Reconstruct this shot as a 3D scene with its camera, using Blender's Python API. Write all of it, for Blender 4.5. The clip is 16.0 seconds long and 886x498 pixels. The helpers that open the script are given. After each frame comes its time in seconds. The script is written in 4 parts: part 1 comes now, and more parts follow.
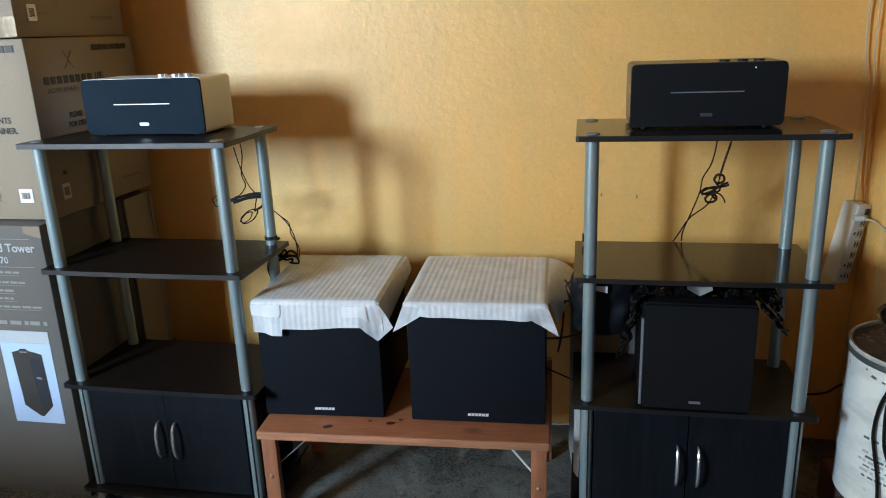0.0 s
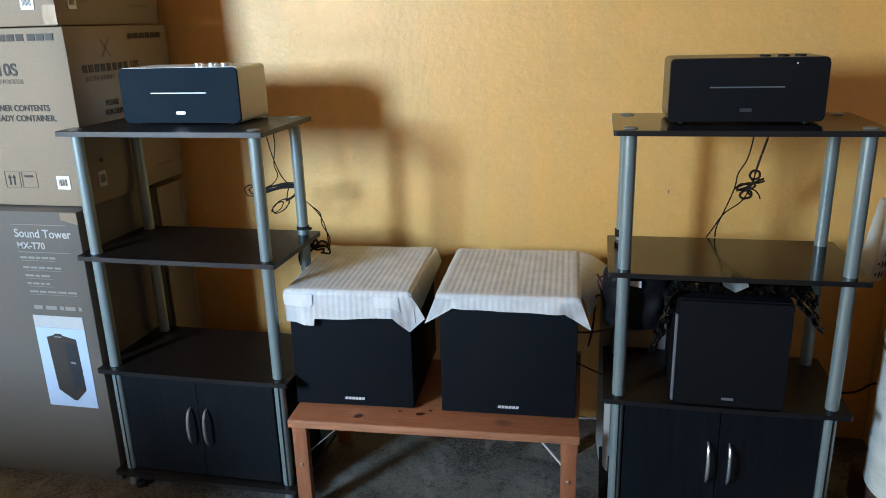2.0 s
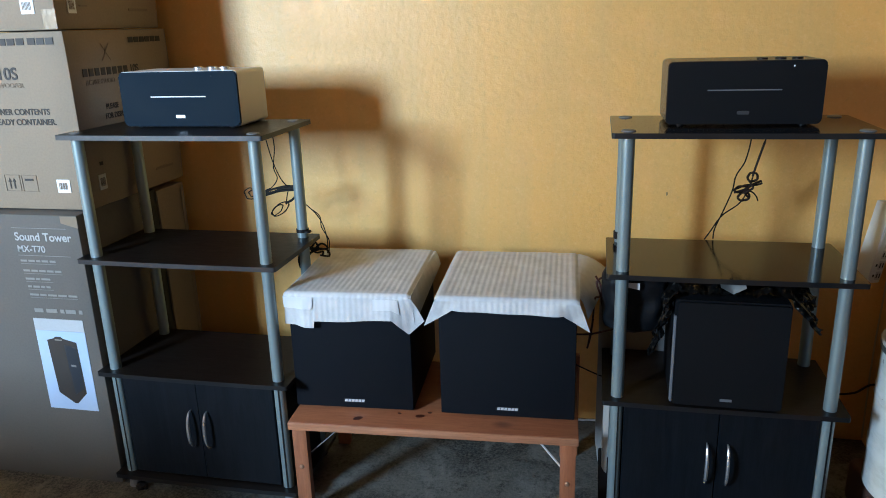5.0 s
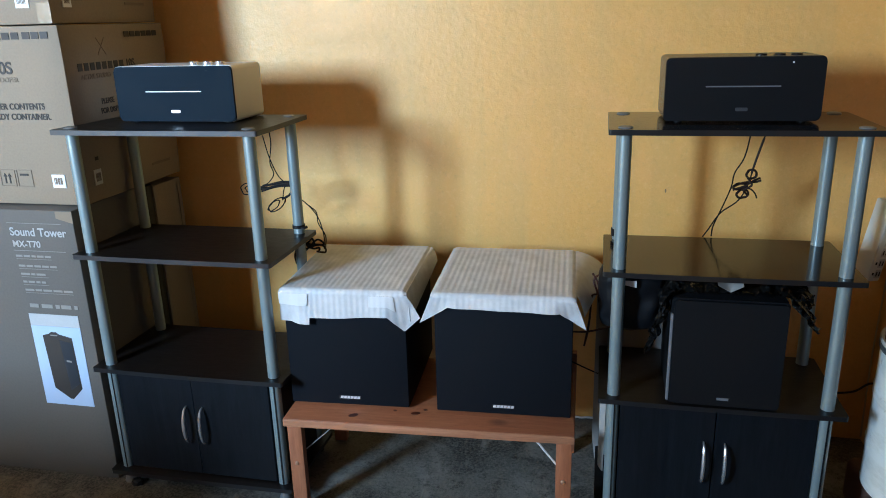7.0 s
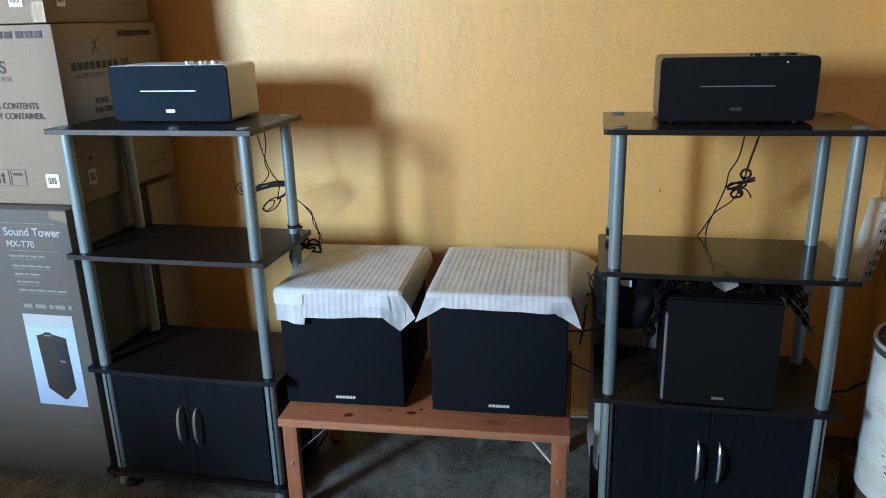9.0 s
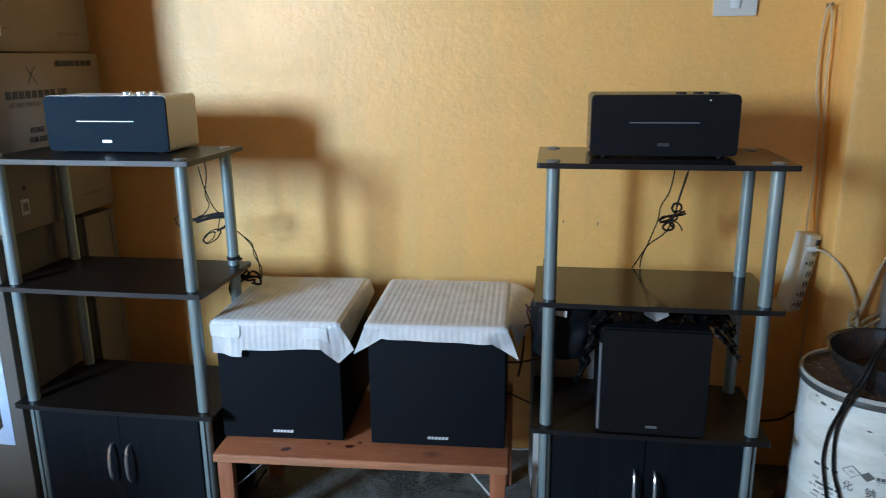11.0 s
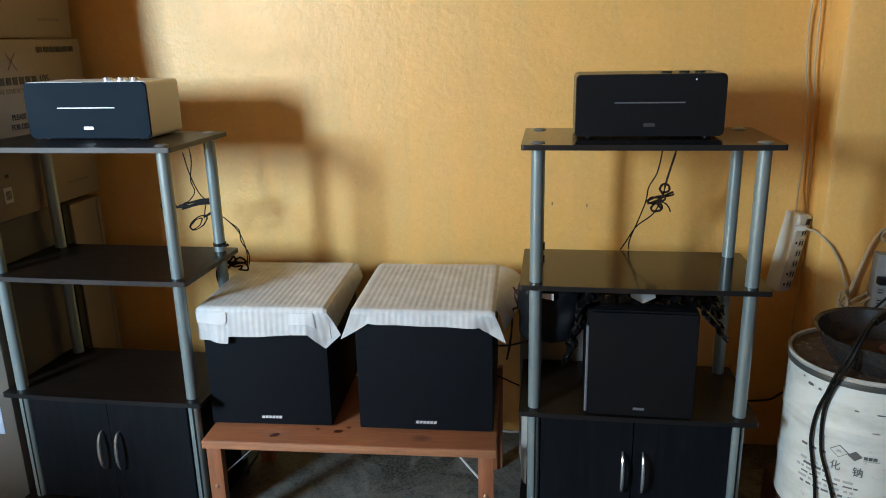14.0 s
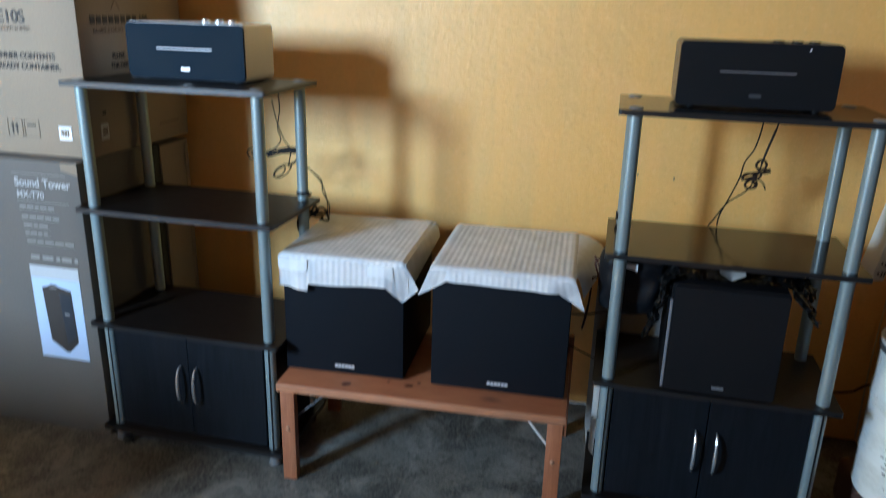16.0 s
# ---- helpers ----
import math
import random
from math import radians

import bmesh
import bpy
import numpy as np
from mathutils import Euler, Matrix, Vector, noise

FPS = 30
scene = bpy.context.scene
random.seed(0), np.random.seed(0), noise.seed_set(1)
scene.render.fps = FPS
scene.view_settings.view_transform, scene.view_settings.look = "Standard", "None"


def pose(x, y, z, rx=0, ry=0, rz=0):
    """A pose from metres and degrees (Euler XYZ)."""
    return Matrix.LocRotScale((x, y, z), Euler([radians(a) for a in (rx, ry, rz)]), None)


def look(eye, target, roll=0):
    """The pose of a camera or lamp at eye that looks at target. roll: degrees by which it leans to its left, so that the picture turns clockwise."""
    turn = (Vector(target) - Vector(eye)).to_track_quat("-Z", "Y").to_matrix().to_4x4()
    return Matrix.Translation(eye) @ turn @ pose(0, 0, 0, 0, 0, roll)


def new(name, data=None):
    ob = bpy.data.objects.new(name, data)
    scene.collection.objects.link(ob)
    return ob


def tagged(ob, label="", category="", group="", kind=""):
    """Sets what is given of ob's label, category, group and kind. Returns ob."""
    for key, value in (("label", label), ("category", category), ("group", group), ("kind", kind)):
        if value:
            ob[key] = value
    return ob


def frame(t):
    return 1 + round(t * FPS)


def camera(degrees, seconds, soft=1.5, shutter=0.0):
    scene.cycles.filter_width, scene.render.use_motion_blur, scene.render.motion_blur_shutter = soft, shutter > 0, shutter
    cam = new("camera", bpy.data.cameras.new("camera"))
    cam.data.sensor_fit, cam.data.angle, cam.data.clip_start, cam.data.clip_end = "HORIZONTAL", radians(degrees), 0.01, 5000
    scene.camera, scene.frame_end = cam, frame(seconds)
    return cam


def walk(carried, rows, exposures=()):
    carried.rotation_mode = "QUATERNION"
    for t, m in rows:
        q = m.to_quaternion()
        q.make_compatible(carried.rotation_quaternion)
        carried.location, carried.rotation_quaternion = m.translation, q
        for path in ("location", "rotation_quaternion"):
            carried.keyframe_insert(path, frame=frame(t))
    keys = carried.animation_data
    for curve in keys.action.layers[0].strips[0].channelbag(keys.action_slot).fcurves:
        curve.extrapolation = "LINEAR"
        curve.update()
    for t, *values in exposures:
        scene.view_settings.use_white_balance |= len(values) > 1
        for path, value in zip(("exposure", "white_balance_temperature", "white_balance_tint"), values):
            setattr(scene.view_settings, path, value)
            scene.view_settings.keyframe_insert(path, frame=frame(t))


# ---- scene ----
SOFT, EXPOSURE = 0.95, 0.0
BALANCE = [(0.0, 6000), (1.0, 5600), (2.0, 5900), (2.5, 6500), (3.0, 6550), (3.5, 6150), (4.0, 5750), (7.0, 5600), (11.0, 5550), (12.0, 5780), (13.0, 6150), (13.5, 6650), (14.1, 6250), (14.5, 5850), (15.0, 5650), (15.5, 5550), (16.0, 5550)]
KEY_W, FILL_W = 218.0, 2.0
KEY_C, FILL_C = (0.62, 0.825, 1.0), (0.55, 0.78, 1.0)
cam = camera(61.81, 16.0, soft=SOFT, shutter=0.7)
PATH = [
    (0.0, 0.0277, 0.0096, 1.3404, 73.446, 2.057, 10.582),
    (0.5, 0.0225, -0.0000, 1.3433, 73.433, 2.025, 11.440),
    (1.0, 0.0171, -0.0066, 1.3410, 73.077, 2.070, 12.061),
    (1.5, -0.0091, -0.0110, 1.3404, 73.336, 1.780, 12.051),
    (2.0, -0.0219, -0.0039, 1.3423, 72.899, 1.538, 11.844),
    (2.5, -0.0280, -0.0053, 1.3437, 73.044, 1.496, 12.008),
    (3.0, -0.0292, -0.0057, 1.3425, 72.828, 1.406, 11.292),
    (3.5, -0.0270, -0.0055, 1.3437, 72.592, 1.271, 11.338),
    (4.0, -0.0290, -0.0111, 1.3439, 73.020, 1.459, 11.356),
    (6.5, -0.0030, 0.0007, 1.3501, 72.853, 1.556, 12.200),
    (7.0, -0.0044, 0.0059, 1.3462, 72.670, 1.518, 12.039),
    (7.5, -0.0087, 0.0074, 1.3470, 72.667, 1.623, 12.171),
    (8.0, -0.0079, 0.0054, 1.3483, 72.615, 1.455, 12.028),
    (10.5, 0.0096, 0.0032, 1.3354, 74.202, 1.782, 10.092),
    (11.0, 0.0470, -0.0040, 1.3355, 75.443, 0.490, 8.509),
    (11.5, 0.0711, -0.0056, 1.3390, 74.930, -0.158, 8.813),
    (12.0, 0.0863, -0.0072, 1.3401, 75.284, -0.321, 7.373),
    (12.5, 0.0953, -0.0019, 1.3493, 75.358, -0.029, 6.663),
    (13.0, 0.0939, 0.0048, 1.3360, 75.204, 0.298, 6.666),
    (13.5, 0.0906, 0.0103, 1.3358, 74.838, 0.614, 7.559),
    (14.0, 0.0826, 0.0145, 1.3344, 74.105, 1.153, 8.362),
    (14.5, 0.0737, 0.0338, 1.3301, 73.505, -0.313, 7.917),
    (15.0, 0.0491, 0.0339, 1.3220, 73.757, -0.907, 9.204),
    (15.5, 0.0131, 0.0196, 1.3189, 73.913, -0.785, 12.588),
    (15.6, 0.0126, 0.0165, 1.3183, 73.829, -0.812, 12.841),
    (15.7, 0.0111, 0.0078, 1.3159, 73.492, -0.919, 13.550),
    (15.8, 0.0113, 0.0091, 1.3137, 73.197, -1.012, 13.448),
    (15.9, 0.0113, 0.0091, 1.3103, 72.713, -1.166, 13.448),
    (16.0, 0.0110, 0.0072, 1.3038, 71.807, -1.454, 13.600),
]
walk(cam, [(t, pose(x, y, z, rx, ry, rz)) for t, x, y, z, rx, ry, rz in PATH], exposures=[(t, EXPOSURE, k, 9.0) for t, k in BALANCE])

# ---- light ----
WALL_Y, LEFT_X, RIGHT_X, FRONT_Y, TOP_Z = 2.355, -3.10, 2.30, -1.20, 2.75
WIN = (-2.93, -2.33, 1.34, 2.16)          # small window in the front wall: x0, x1, z0, z1
FILL = (0.95, 2.15, 0.95, 2.10)          # unseen opening added behind for fill light: x0, x1, z0, z1
world = bpy.data.worlds.new("world")
scene.world = world
world.use_nodes = True
wn = world.node_tree
sky = wn.nodes.new("ShaderNodeTexSky")
sky.sky_type, sky.sun_disc, sky.sun_elevation, sky.sun_rotation = "NISHITA", False, radians(40), radians(250)
wn.links.new(sky.outputs["Color"], wn.nodes["Background"].inputs["Color"])
wn.nodes["Background"].inputs["Strength"].default_value = 0.10


def area_lamp(name, m, sx, sy, watts, colour):
    data = bpy.data.lights.new(name, "AREA")
    data.shape, data.size, data.size_y, data.energy, data.color = "RECTANGLE", sx, sy, watts, colour
    ob = new(name, data)
    ob.matrix_world = m
    return ob


WX, WZ, DX, DZ = (WIN[0] + WIN[1]) / 2, (WIN[2] + WIN[3]) / 2, (FILL[0] + FILL[1]) / 2, (FILL[2] + FILL[3]) / 2
area_lamp("window_daylight", look((WX, FRONT_Y - 0.02, WZ), (WX, 0, WZ)), WIN[1] - WIN[0], WIN[3] - WIN[2], KEY_W, KEY_C)
# Weak fill lamp added in the second opening to lift the dark fronts.
area_lamp("added_fill_daylight", look((DX, FRONT_Y - 0.02, DZ), (DX, 0, DZ)), FILL[1] - FILL[0], FILL[3] - FILL[2], FILL_W, FILL_C)

# ---- materials ----


class Nodes:
    """A small wrapper round a material's node tree."""

    def __init__(self, name):
        self.mat = bpy.data.materials.new(name)
        self.mat.use_nodes = True
        self.t = self.mat.node_tree
        self.b = self.t.nodes["Principled BSDF"]
        self.coord = self.t.nodes.new("ShaderNodeTexCoord").outputs["Object"]

    def link(self, a, b):
        self.t.links.new(a, b)

    def scaled(self, sx, sy, sz):
        n = self.t.nodes.new("ShaderNodeMapping")
        n.inputs["Scale"].default_value = (sx, sy, sz)
        self.link(self.coord, n.inputs["Vector"])
        return n.outputs["Vector"]

    def noise(self, scale, detail=4.0, rough=0.55, vec=None, distort=0.0):
        n = self.t.nodes.new("ShaderNodeTexNoise")
        n.inputs["Scale"].default_value, n.inputs["Detail"].default_value = scale, detail
        n.inputs["Roughness"].default_value, n.inputs["Distortion"].default_value = rough, distort
        self.link(vec or self.coord, n.inputs["Vector"])
        return n.outputs["Fac"]

    def ramp(self, fac, *stops):
        n = self.t.nodes.new("ShaderNodeValToRGB")
        e = n.color_ramp.elements
        while len(e) < len(stops):
            e.new(0.5)
        for el, (p, c) in zip(e, stops):
            el.position = p
            el.color = (*c, 1.0) if isinstance(c, tuple) else (c, c, c, 1.0)
        self.link(fac, n.inputs["Fac"])
        return n.outputs["Color"]

    def mix(self, fac, a, b, mode="MIX"):
        n = self.t.nodes.new("ShaderNodeMix")
        n.data_type, n.blend_type = "RGBA", mode
        for sock, v in ((n.inputs[0], fac), (n.inputs[6], a), (n.inputs[7], b)):
            if isinstance(v, (int, float)):
                sock.default_value = v
            elif isinstance(v, tuple):
                sock.default_value = (*v, 1.0)
            else:
                self.link(v, sock)
        return n.outputs[2]

    def bump(self, height, strength=0.2, dist=0.002, normal=None):
        n = self.t.nodes.new("ShaderNodeBump")
        n.inputs["Strength"].default_value, n.inputs["Distance"].default_value = strength, dist
        self.link(height, n.inputs["Height"])
        if normal:
            self.link(normal, n.inputs["Normal"])
        return n.outputs["Normal"]

    def done(self, colour=None, rough=None, metal=None, normal=None, spec=None, coat=None):
        for key, v in (("Base Color", colour), ("Roughness", rough), ("Metallic", metal), ("Normal", normal), ("Specular IOR Level", spec), ("Coat Weight", coat)):
            if v is None:
                continue
            if isinstance(v, (int, float)):
                self.b.inputs[key].default_value = v
            elif isinstance(v, tuple):
                self.b.inputs[key].default_value = (*v, 1.0)
            else:
                self.link(v, self.b.inputs[key])
        return self.mat


def plain(name, colour, rough=0.5, metal=0.0, vary=0.25, scale=30.0, bump=0.08, spec=None):
    """A surface with large soft blotches, fine grain and a little relief."""
    n = Nodes(name)
    big, fine = n.noise(scale * 0.15, 3), n.noise(scale * 6, 4)
    lo = tuple(c * (1 - vary) for c in colour)
    hi = tuple(min(1.0, c * (1 + vary)) for c in colour)
    c = n.mix(n.mix(0.35, big, fine), lo, hi)
    r = n.ramp(big, (0.3, max(0.02, rough - 0.07)), (0.7, min(1.0, rough + 0.07)))
    return n.done(c, r, metal, n.bump(fine, bump, 0.001), spec)


def wall_paint():
    n = Nodes("ochre_wall_paint")
    big, mid, fine = n.noise(1.1, 3, 0.5, None, 0.3), n.noise(6, 5, 0.6), n.noise(170, 4, 0.7)
    streak, cloud = n.noise(3.2, 5, 0.62, n.scaled(3.2, 1.0, 0.45), 0.3), n.noise(2.6, 6, 0.68, None, 0.6)
    c = n.mix(big, (0.800, 0.428, 0.096), (0.915, 0.530, 0.158))
    c = n.mix(n.ramp(streak, (0.42, 0.0), (0.70, 0.8)), c, (0.765, 0.466, 0.146))
    c = n.mix(n.ramp(cloud, (0.50, 0.0), (0.72, 0.75)), c, (0.740, 0.422, 0.122))
    c = n.mix(n.ramp(mid, (0.55, 0.0), (0.78, 0.5)), c, (0.920, 0.500, 0.172))
    c = n.mix(n.ramp(n.noise(21, 7, 0.72), (0.62, 0.0), (0.74, 0.4)), c, (0.650, 0.328, 0.086))
    c = n.mix(n.ramp(fine, (0.50, 0.0), (0.8, 0.3)), c, (0.945, 0.580, 0.215))
    speck = n.noise(75, 5, 0.75)
    c = n.mix(n.ramp(speck, (0.54, 0.0), (0.70, 0.40)), c, (0.945, 0.600, 0.255))
    c = n.mix(n.ramp(n.noise(48, 6, 0.75, None, 0.4), (0.55, 0.0), (0.70, 0.40)), c, (0.615, 0.370, 0.115))
    r = n.mix(0.5, n.ramp(cloud, (0.3, 0.40), (0.75, 0.54)), n.ramp(speck, (0.35, 0.36), (0.65, 0.56)))
    trowel = n.noise(46, 6, 0.62)
    return n.done(c, r, 0.0, n.bump(fine, 0.22, 0.0015, n.bump(trowel, 0.42, 0.005)), 0.68)


def concrete():
    n = Nodes("worn_concrete_floor")
    big, mid, fine = n.noise(3.2, 7, 0.66, None, 0.7), n.noise(7, 9, 0.72, None, 0.5), n.noise(110, 6, 0.75)
    scuff = n.noise(5, 8, 0.7, n.scaled(2.6, 0.8, 1.0), 0.8)
    c = n.mix(n.ramp(big, (0.43, 0.0), (0.57, 1.0)), (0.017, 0.021, 0.022), (0.125, 0.125, 0.112))
    c = n.mix(n.ramp(mid, (0.52, 0.0), (0.62, 0.85)), c, (0.21, 0.205, 0.185))
    c = n.mix(n.ramp(scuff, (0.56, 0.0), (0.70, 0.75)), c, (0.27, 0.26, 0.235))
    c = n.mix(n.ramp(n.noise(19, 8, 0.75), (0.54, 0.0), (0.62, 0.85)), c, (0.016, 0.017, 0.017))
    c = n.mix(n.ramp(fine, (0.42, 0.0), (0.62, 0.6)), c, (0.25, 0.235, 0.20))
    c = n.mix(n.ramp(n.noise(60, 6, 0.7), (0.55, 0.0), (0.66, 0.6)), c, (0.03, 0.027, 0.023))
    r = n.ramp(mid, (0.3, 0.42), (0.7, 0.75))
    return n.done(c, r, 0.0, n.bump(fine, 0.5, 0.002, n.bump(mid, 0.6, 0.008)), 0.45)


def cardboard(name, base):
    n = Nodes(name)
    big, fine, flute = n.noise(3, 4), n.noise(160, 4), n.noise(10, 3, 0.5, n.scaled(1, 1, 14))
    c = n.mix(big, tuple(v * 0.88 for v in base), tuple(min(1, v * 1.1) for v in base))
    c = n.mix(n.ramp(fine, (0.4, 0.0), (0.75, 0.35)), c, tuple(v * 0.72 for v in base))
    c = n.mix(n.ramp(n.noise(9, 6, 0.7), (0.62, 0.0), (0.75, 0.3)), c, tuple(v * 0.6 for v in base))
    return n.done(c, 0.72, 0.0, n.bump(flute, 0.12, 0.002, n.bump(big, 0.4, 0.01)), 0.35)


def wood(name, dark, light, axis_scale, rough, bump=0.15, knots=0.0, spec=0.5):
    n = Nodes(name)
    vec = n.scaled(*axis_scale)
    grain, pores, big = n.noise(6, 6, 0.65, vec, 0.8), n.noise(34, 5, 0.7, vec, 0.2), n.noise(2.2, 3)
    c = n.mix(n.ramp(grain, (0.3, 0.0), (0.7, 1.0)), dark, light)
    c = n.mix(n.ramp(pores, (0.5, 0.0), (0.75, 0.6)), c, tuple(v * 0.55 for v in dark))
    c = n.mix(n.ramp(big, (0.4, 0.0), (0.8, 0.35)), c, tuple(v * 0.7 for v in light))
    if knots:
        v = n.t.nodes.new("ShaderNodeTexVoronoi")
        v.inputs["Scale"].default_value = knots
        n.link(n.scaled(0.55, 1.0, 1.0), v.inputs["Vector"])
        c = n.mix(n.ramp(v.outputs["Distance"], (0.05, 0.85), (0.13, 0.0)), c, tuple(x * 0.12 for x in dark))
    r = n.ramp(pores, (0.3, max(0.05, rough - 0.06)), (0.8, min(1.0, rough + 0.12)))
    return n.done(c, r, 0.0, n.bump(pores, bump, 0.001), spec)


def cloth():
    n = Nodes("black_grille_cloth")
    w1, w2 = n.noise(700, 2), n.noise(2.5, 3)
    # Black threads carry a blue cast that stands in for cool daylight.
    c = n.mix(w2, (0.0040, 0.0055, 0.0085), (0.0065, 0.0088, 0.0135))
    c = n.mix(n.ramp(w1, (0.45, 0.0), (0.7, 0.5)), c, (0.012, 0.0135, 0.018))
    return n.done(c, 0.85, 0.0, n.bump(w1, 0.25, 0.001), 0.15)


def drum_paint():
    n = Nodes("scuffed_white_drum_paint")
    streak, spot, big = n.noise(5, 6, 0.7, n.scaled(1, 1, 3.0)), n.noise(26, 7, 0.75), n.noise(3, 4)
    c = n.mix(big, (0.79, 0.83, 0.80), (0.88, 0.91, 0.89))
    c = n.mix(n.ramp(streak, (0.48, 0.0), (0.68, 0.7)), c, (0.56, 0.59, 0.54))
    c = n.mix(n.ramp(spot, (0.63, 0.0), (0.69, 0.8)), c, (0.16, 0.13, 0.10))
    return n.done(c, n.ramp(streak, (0.3, 0.32), (0.7, 0.6)), 0.0, n.bump(streak, 0.12, 0.003), 0.5)


def rust():
    n = Nodes("rusty_drum_lid")
    a, b = n.noise(14, 8, 0.75), n.noise(60, 6, 0.7)
    c = n.mix(n.ramp(a, (0.35, 0.0), (0.65, 1.0)), (0.035, 0.02, 0.014), (0.15, 0.085, 0.05))
    c = n.mix(n.ramp(b, (0.56, 0.0), (0.68, 0.8)), c, (0.36, 0.30, 0.25))
    return n.done(c, 0.65, 0.2, n.bump(b, 0.4, 0.003))


def foam():
    n = Nodes("white_packing_foam")
    fine, big = n.noise(240, 3), n.noise(7, 3)
    c = n.mix(big, (0.78, 0.80, 0.82), (0.86, 0.87, 0.88))
    m = n.done(c, 0.45, 0.0, n.bump(fine, 0.2, 0.001, n.bump(n.noise(28, 5, 0.6), 0.25, 0.004)), 0.45)
    n.link(n.ramp(n.noise(18, 5, 0.65), (0.3, 0.62), (0.7, 0.80)), n.b.inputs["Alpha"])
    return m


def grimy_shaded_steel():
    n = Nodes("grimy_shaded_stainless_steel")
    grime_and_shade, fine = n.noise(16, 7, 0.7, None, 0.4), n.noise(90, 5, 0.7)
    mask = n.ramp(n.mix(0.3, grime_and_shade, fine), (0.30, 0.0), (0.72, 1.0))
    # Residue grime, and steel darkened for the bowl's shade and dark reflections.
    c = n.mix(mask, (0.20, 0.195, 0.19), (0.034, 0.027, 0.023))
    return n.done(c, n.ramp(mask, (0.0, 0.15), (1.0, 0.36)), n.ramp(mask, (0.0, 1.0), (1.0, 0.55)), n.bump(fine, 0.12, 0.001))


def film():
    n = Nodes("crumpled_black_film")
    big = n.noise(40, 3, 0.5, None, 1.0)
    return n.done((0.007, 0.0068, 0.0065), 0.20, 0.0, n.bump(big, 0.6, 0.01), 0.5)


def tube_paint():
    n = Nodes("silver_painted_tube")
    fine, smear = n.noise(400, 3), n.noise(9, 4, 0.6, n.scaled(1, 1, 0.3))
    c = n.mix(smear, (0.25, 0.32, 0.335), (0.33, 0.40, 0.41))
    return n.done(c, n.ramp(smear, (0.3, 0.34), (0.7, 0.46)), 0.45, n.bump(fine, 0.05, 0.0005), 0.5)


WALL, FLOOR = wall_paint(), concrete()
# Unseen ceiling and right wall: brown picked for the light they bounce.
CEIL = plain("bare_board_ceiling", (0.15, 0.072, 0.030), 0.8)
BLOCKER_GREY = plain("blocker_grey", (0.16, 0.16, 0.16), 0.8, vary=0.3)
BROWN = plain("dark_brown_paint", (0.055, 0.026, 0.014), 0.5, bump=0.2)
BOARD_FRONT = cardboard("brown_cardboard", (0.275, 0.215, 0.152))
# Tall box cardboard, darkened all over to carry part of its shade.
BOARD_TOWER = cardboard("shaded_brown_cardboard", (0.122, 0.109, 0.096))
INK = plain("dark_print", (0.035, 0.028, 0.024), 0.6)
INK_PALE = plain("faded_print", (0.20, 0.15, 0.105), 0.7)
# White print, dimmed to go with the shaded cardboard of the tall box.
WHITE_INK = plain("white_print", (0.42, 0.42, 0.42), 0.6)
WHITE_PALE = plain("pale_print", (0.24, 0.23, 0.215), 0.6)
PAPER = plain("white_sticker", (0.80, 0.81, 0.82), 0.45, vary=0.05)
PICTURE = plain("pale_blue_printed_panel", (0.44, 0.55, 0.74), 0.4, vary=0.08)
TAPE = plain("clear_packing_tape", (0.26, 0.205, 0.15), 0.18, vary=0.1)
# Wenge browns turned blue: the window's cool reflection is put into the grain.
WENGE = wood("dark_wenge_laminate", (0.0032, 0.0048, 0.0075), (0.0095, 0.0125, 0.0175), (9, 9, 0.6), 0.42, spec=0.22)
WENGE_TOP = wood("dark_shelf_laminate", (0.0055, 0.0045, 0.004), (0.013, 0.010, 0.009), (0.7, 10, 10), 0.36, 0.06, spec=0.2)
GLOSS_TOP = wood("polished_dark_shelf_laminate", (0.006, 0.0042, 0.0034), (0.012, 0.008, 0.006), (0.7, 10, 10), 0.12, 0.02)
# Edging from pale to dark; on the left unit this stands in for shading.
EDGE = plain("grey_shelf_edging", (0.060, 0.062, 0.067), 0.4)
EDGE_SHADED = plain("shaded_brown_grey_edging", (0.034, 0.030, 0.031), 0.4)
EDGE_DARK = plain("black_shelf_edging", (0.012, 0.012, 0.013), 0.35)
TUBE = tube_paint()
BLACK = plain("black_plastic", (0.008, 0.008, 0.009), 0.45, spec=0.3)
SATIN = plain("satin_black_cabinet", (0.0050, 0.0060, 0.0080), 0.55, spec=0.18)
RUBBER = plain("black_cable_rubber", (0.008, 0.007, 0.0065), 0.6, vary=0.15, spec=0.2)
CHROME = plain("brushed_nickel", (0.74, 0.75, 0.77), 0.28, 0.85, 0.06, 60, 0.03)
SILVER = plain("silver_trim", (0.80, 0.81, 0.84), 0.38, 0.3, 0.03)
BRASS = plain("dull_brass", (0.48, 0.30, 0.20), 0.35, 0.6, 0.1)
DIM_TRIM = plain("grey_trim", (0.30, 0.31, 0.34), 0.38, 0.5, 0.05)
CLOTH = cloth()
BAFFLE_BLACK = plain("black_baffle", (0.0055, 0.0062, 0.0080), 0.6, vary=0.12, bump=0.03, spec=0.2)
CAP = plain("dark_grey_cap", (0.17, 0.175, 0.18), 0.35)
# Black baffle of the left speaker, with blue daylight put into its colour.
BAFFLE_BLUE_LIT = plain("blue_lit_black_baffle", (0.0038, 0.0120, 0.0225), 0.65, vary=0.12, bump=0.03, spec=0.10)
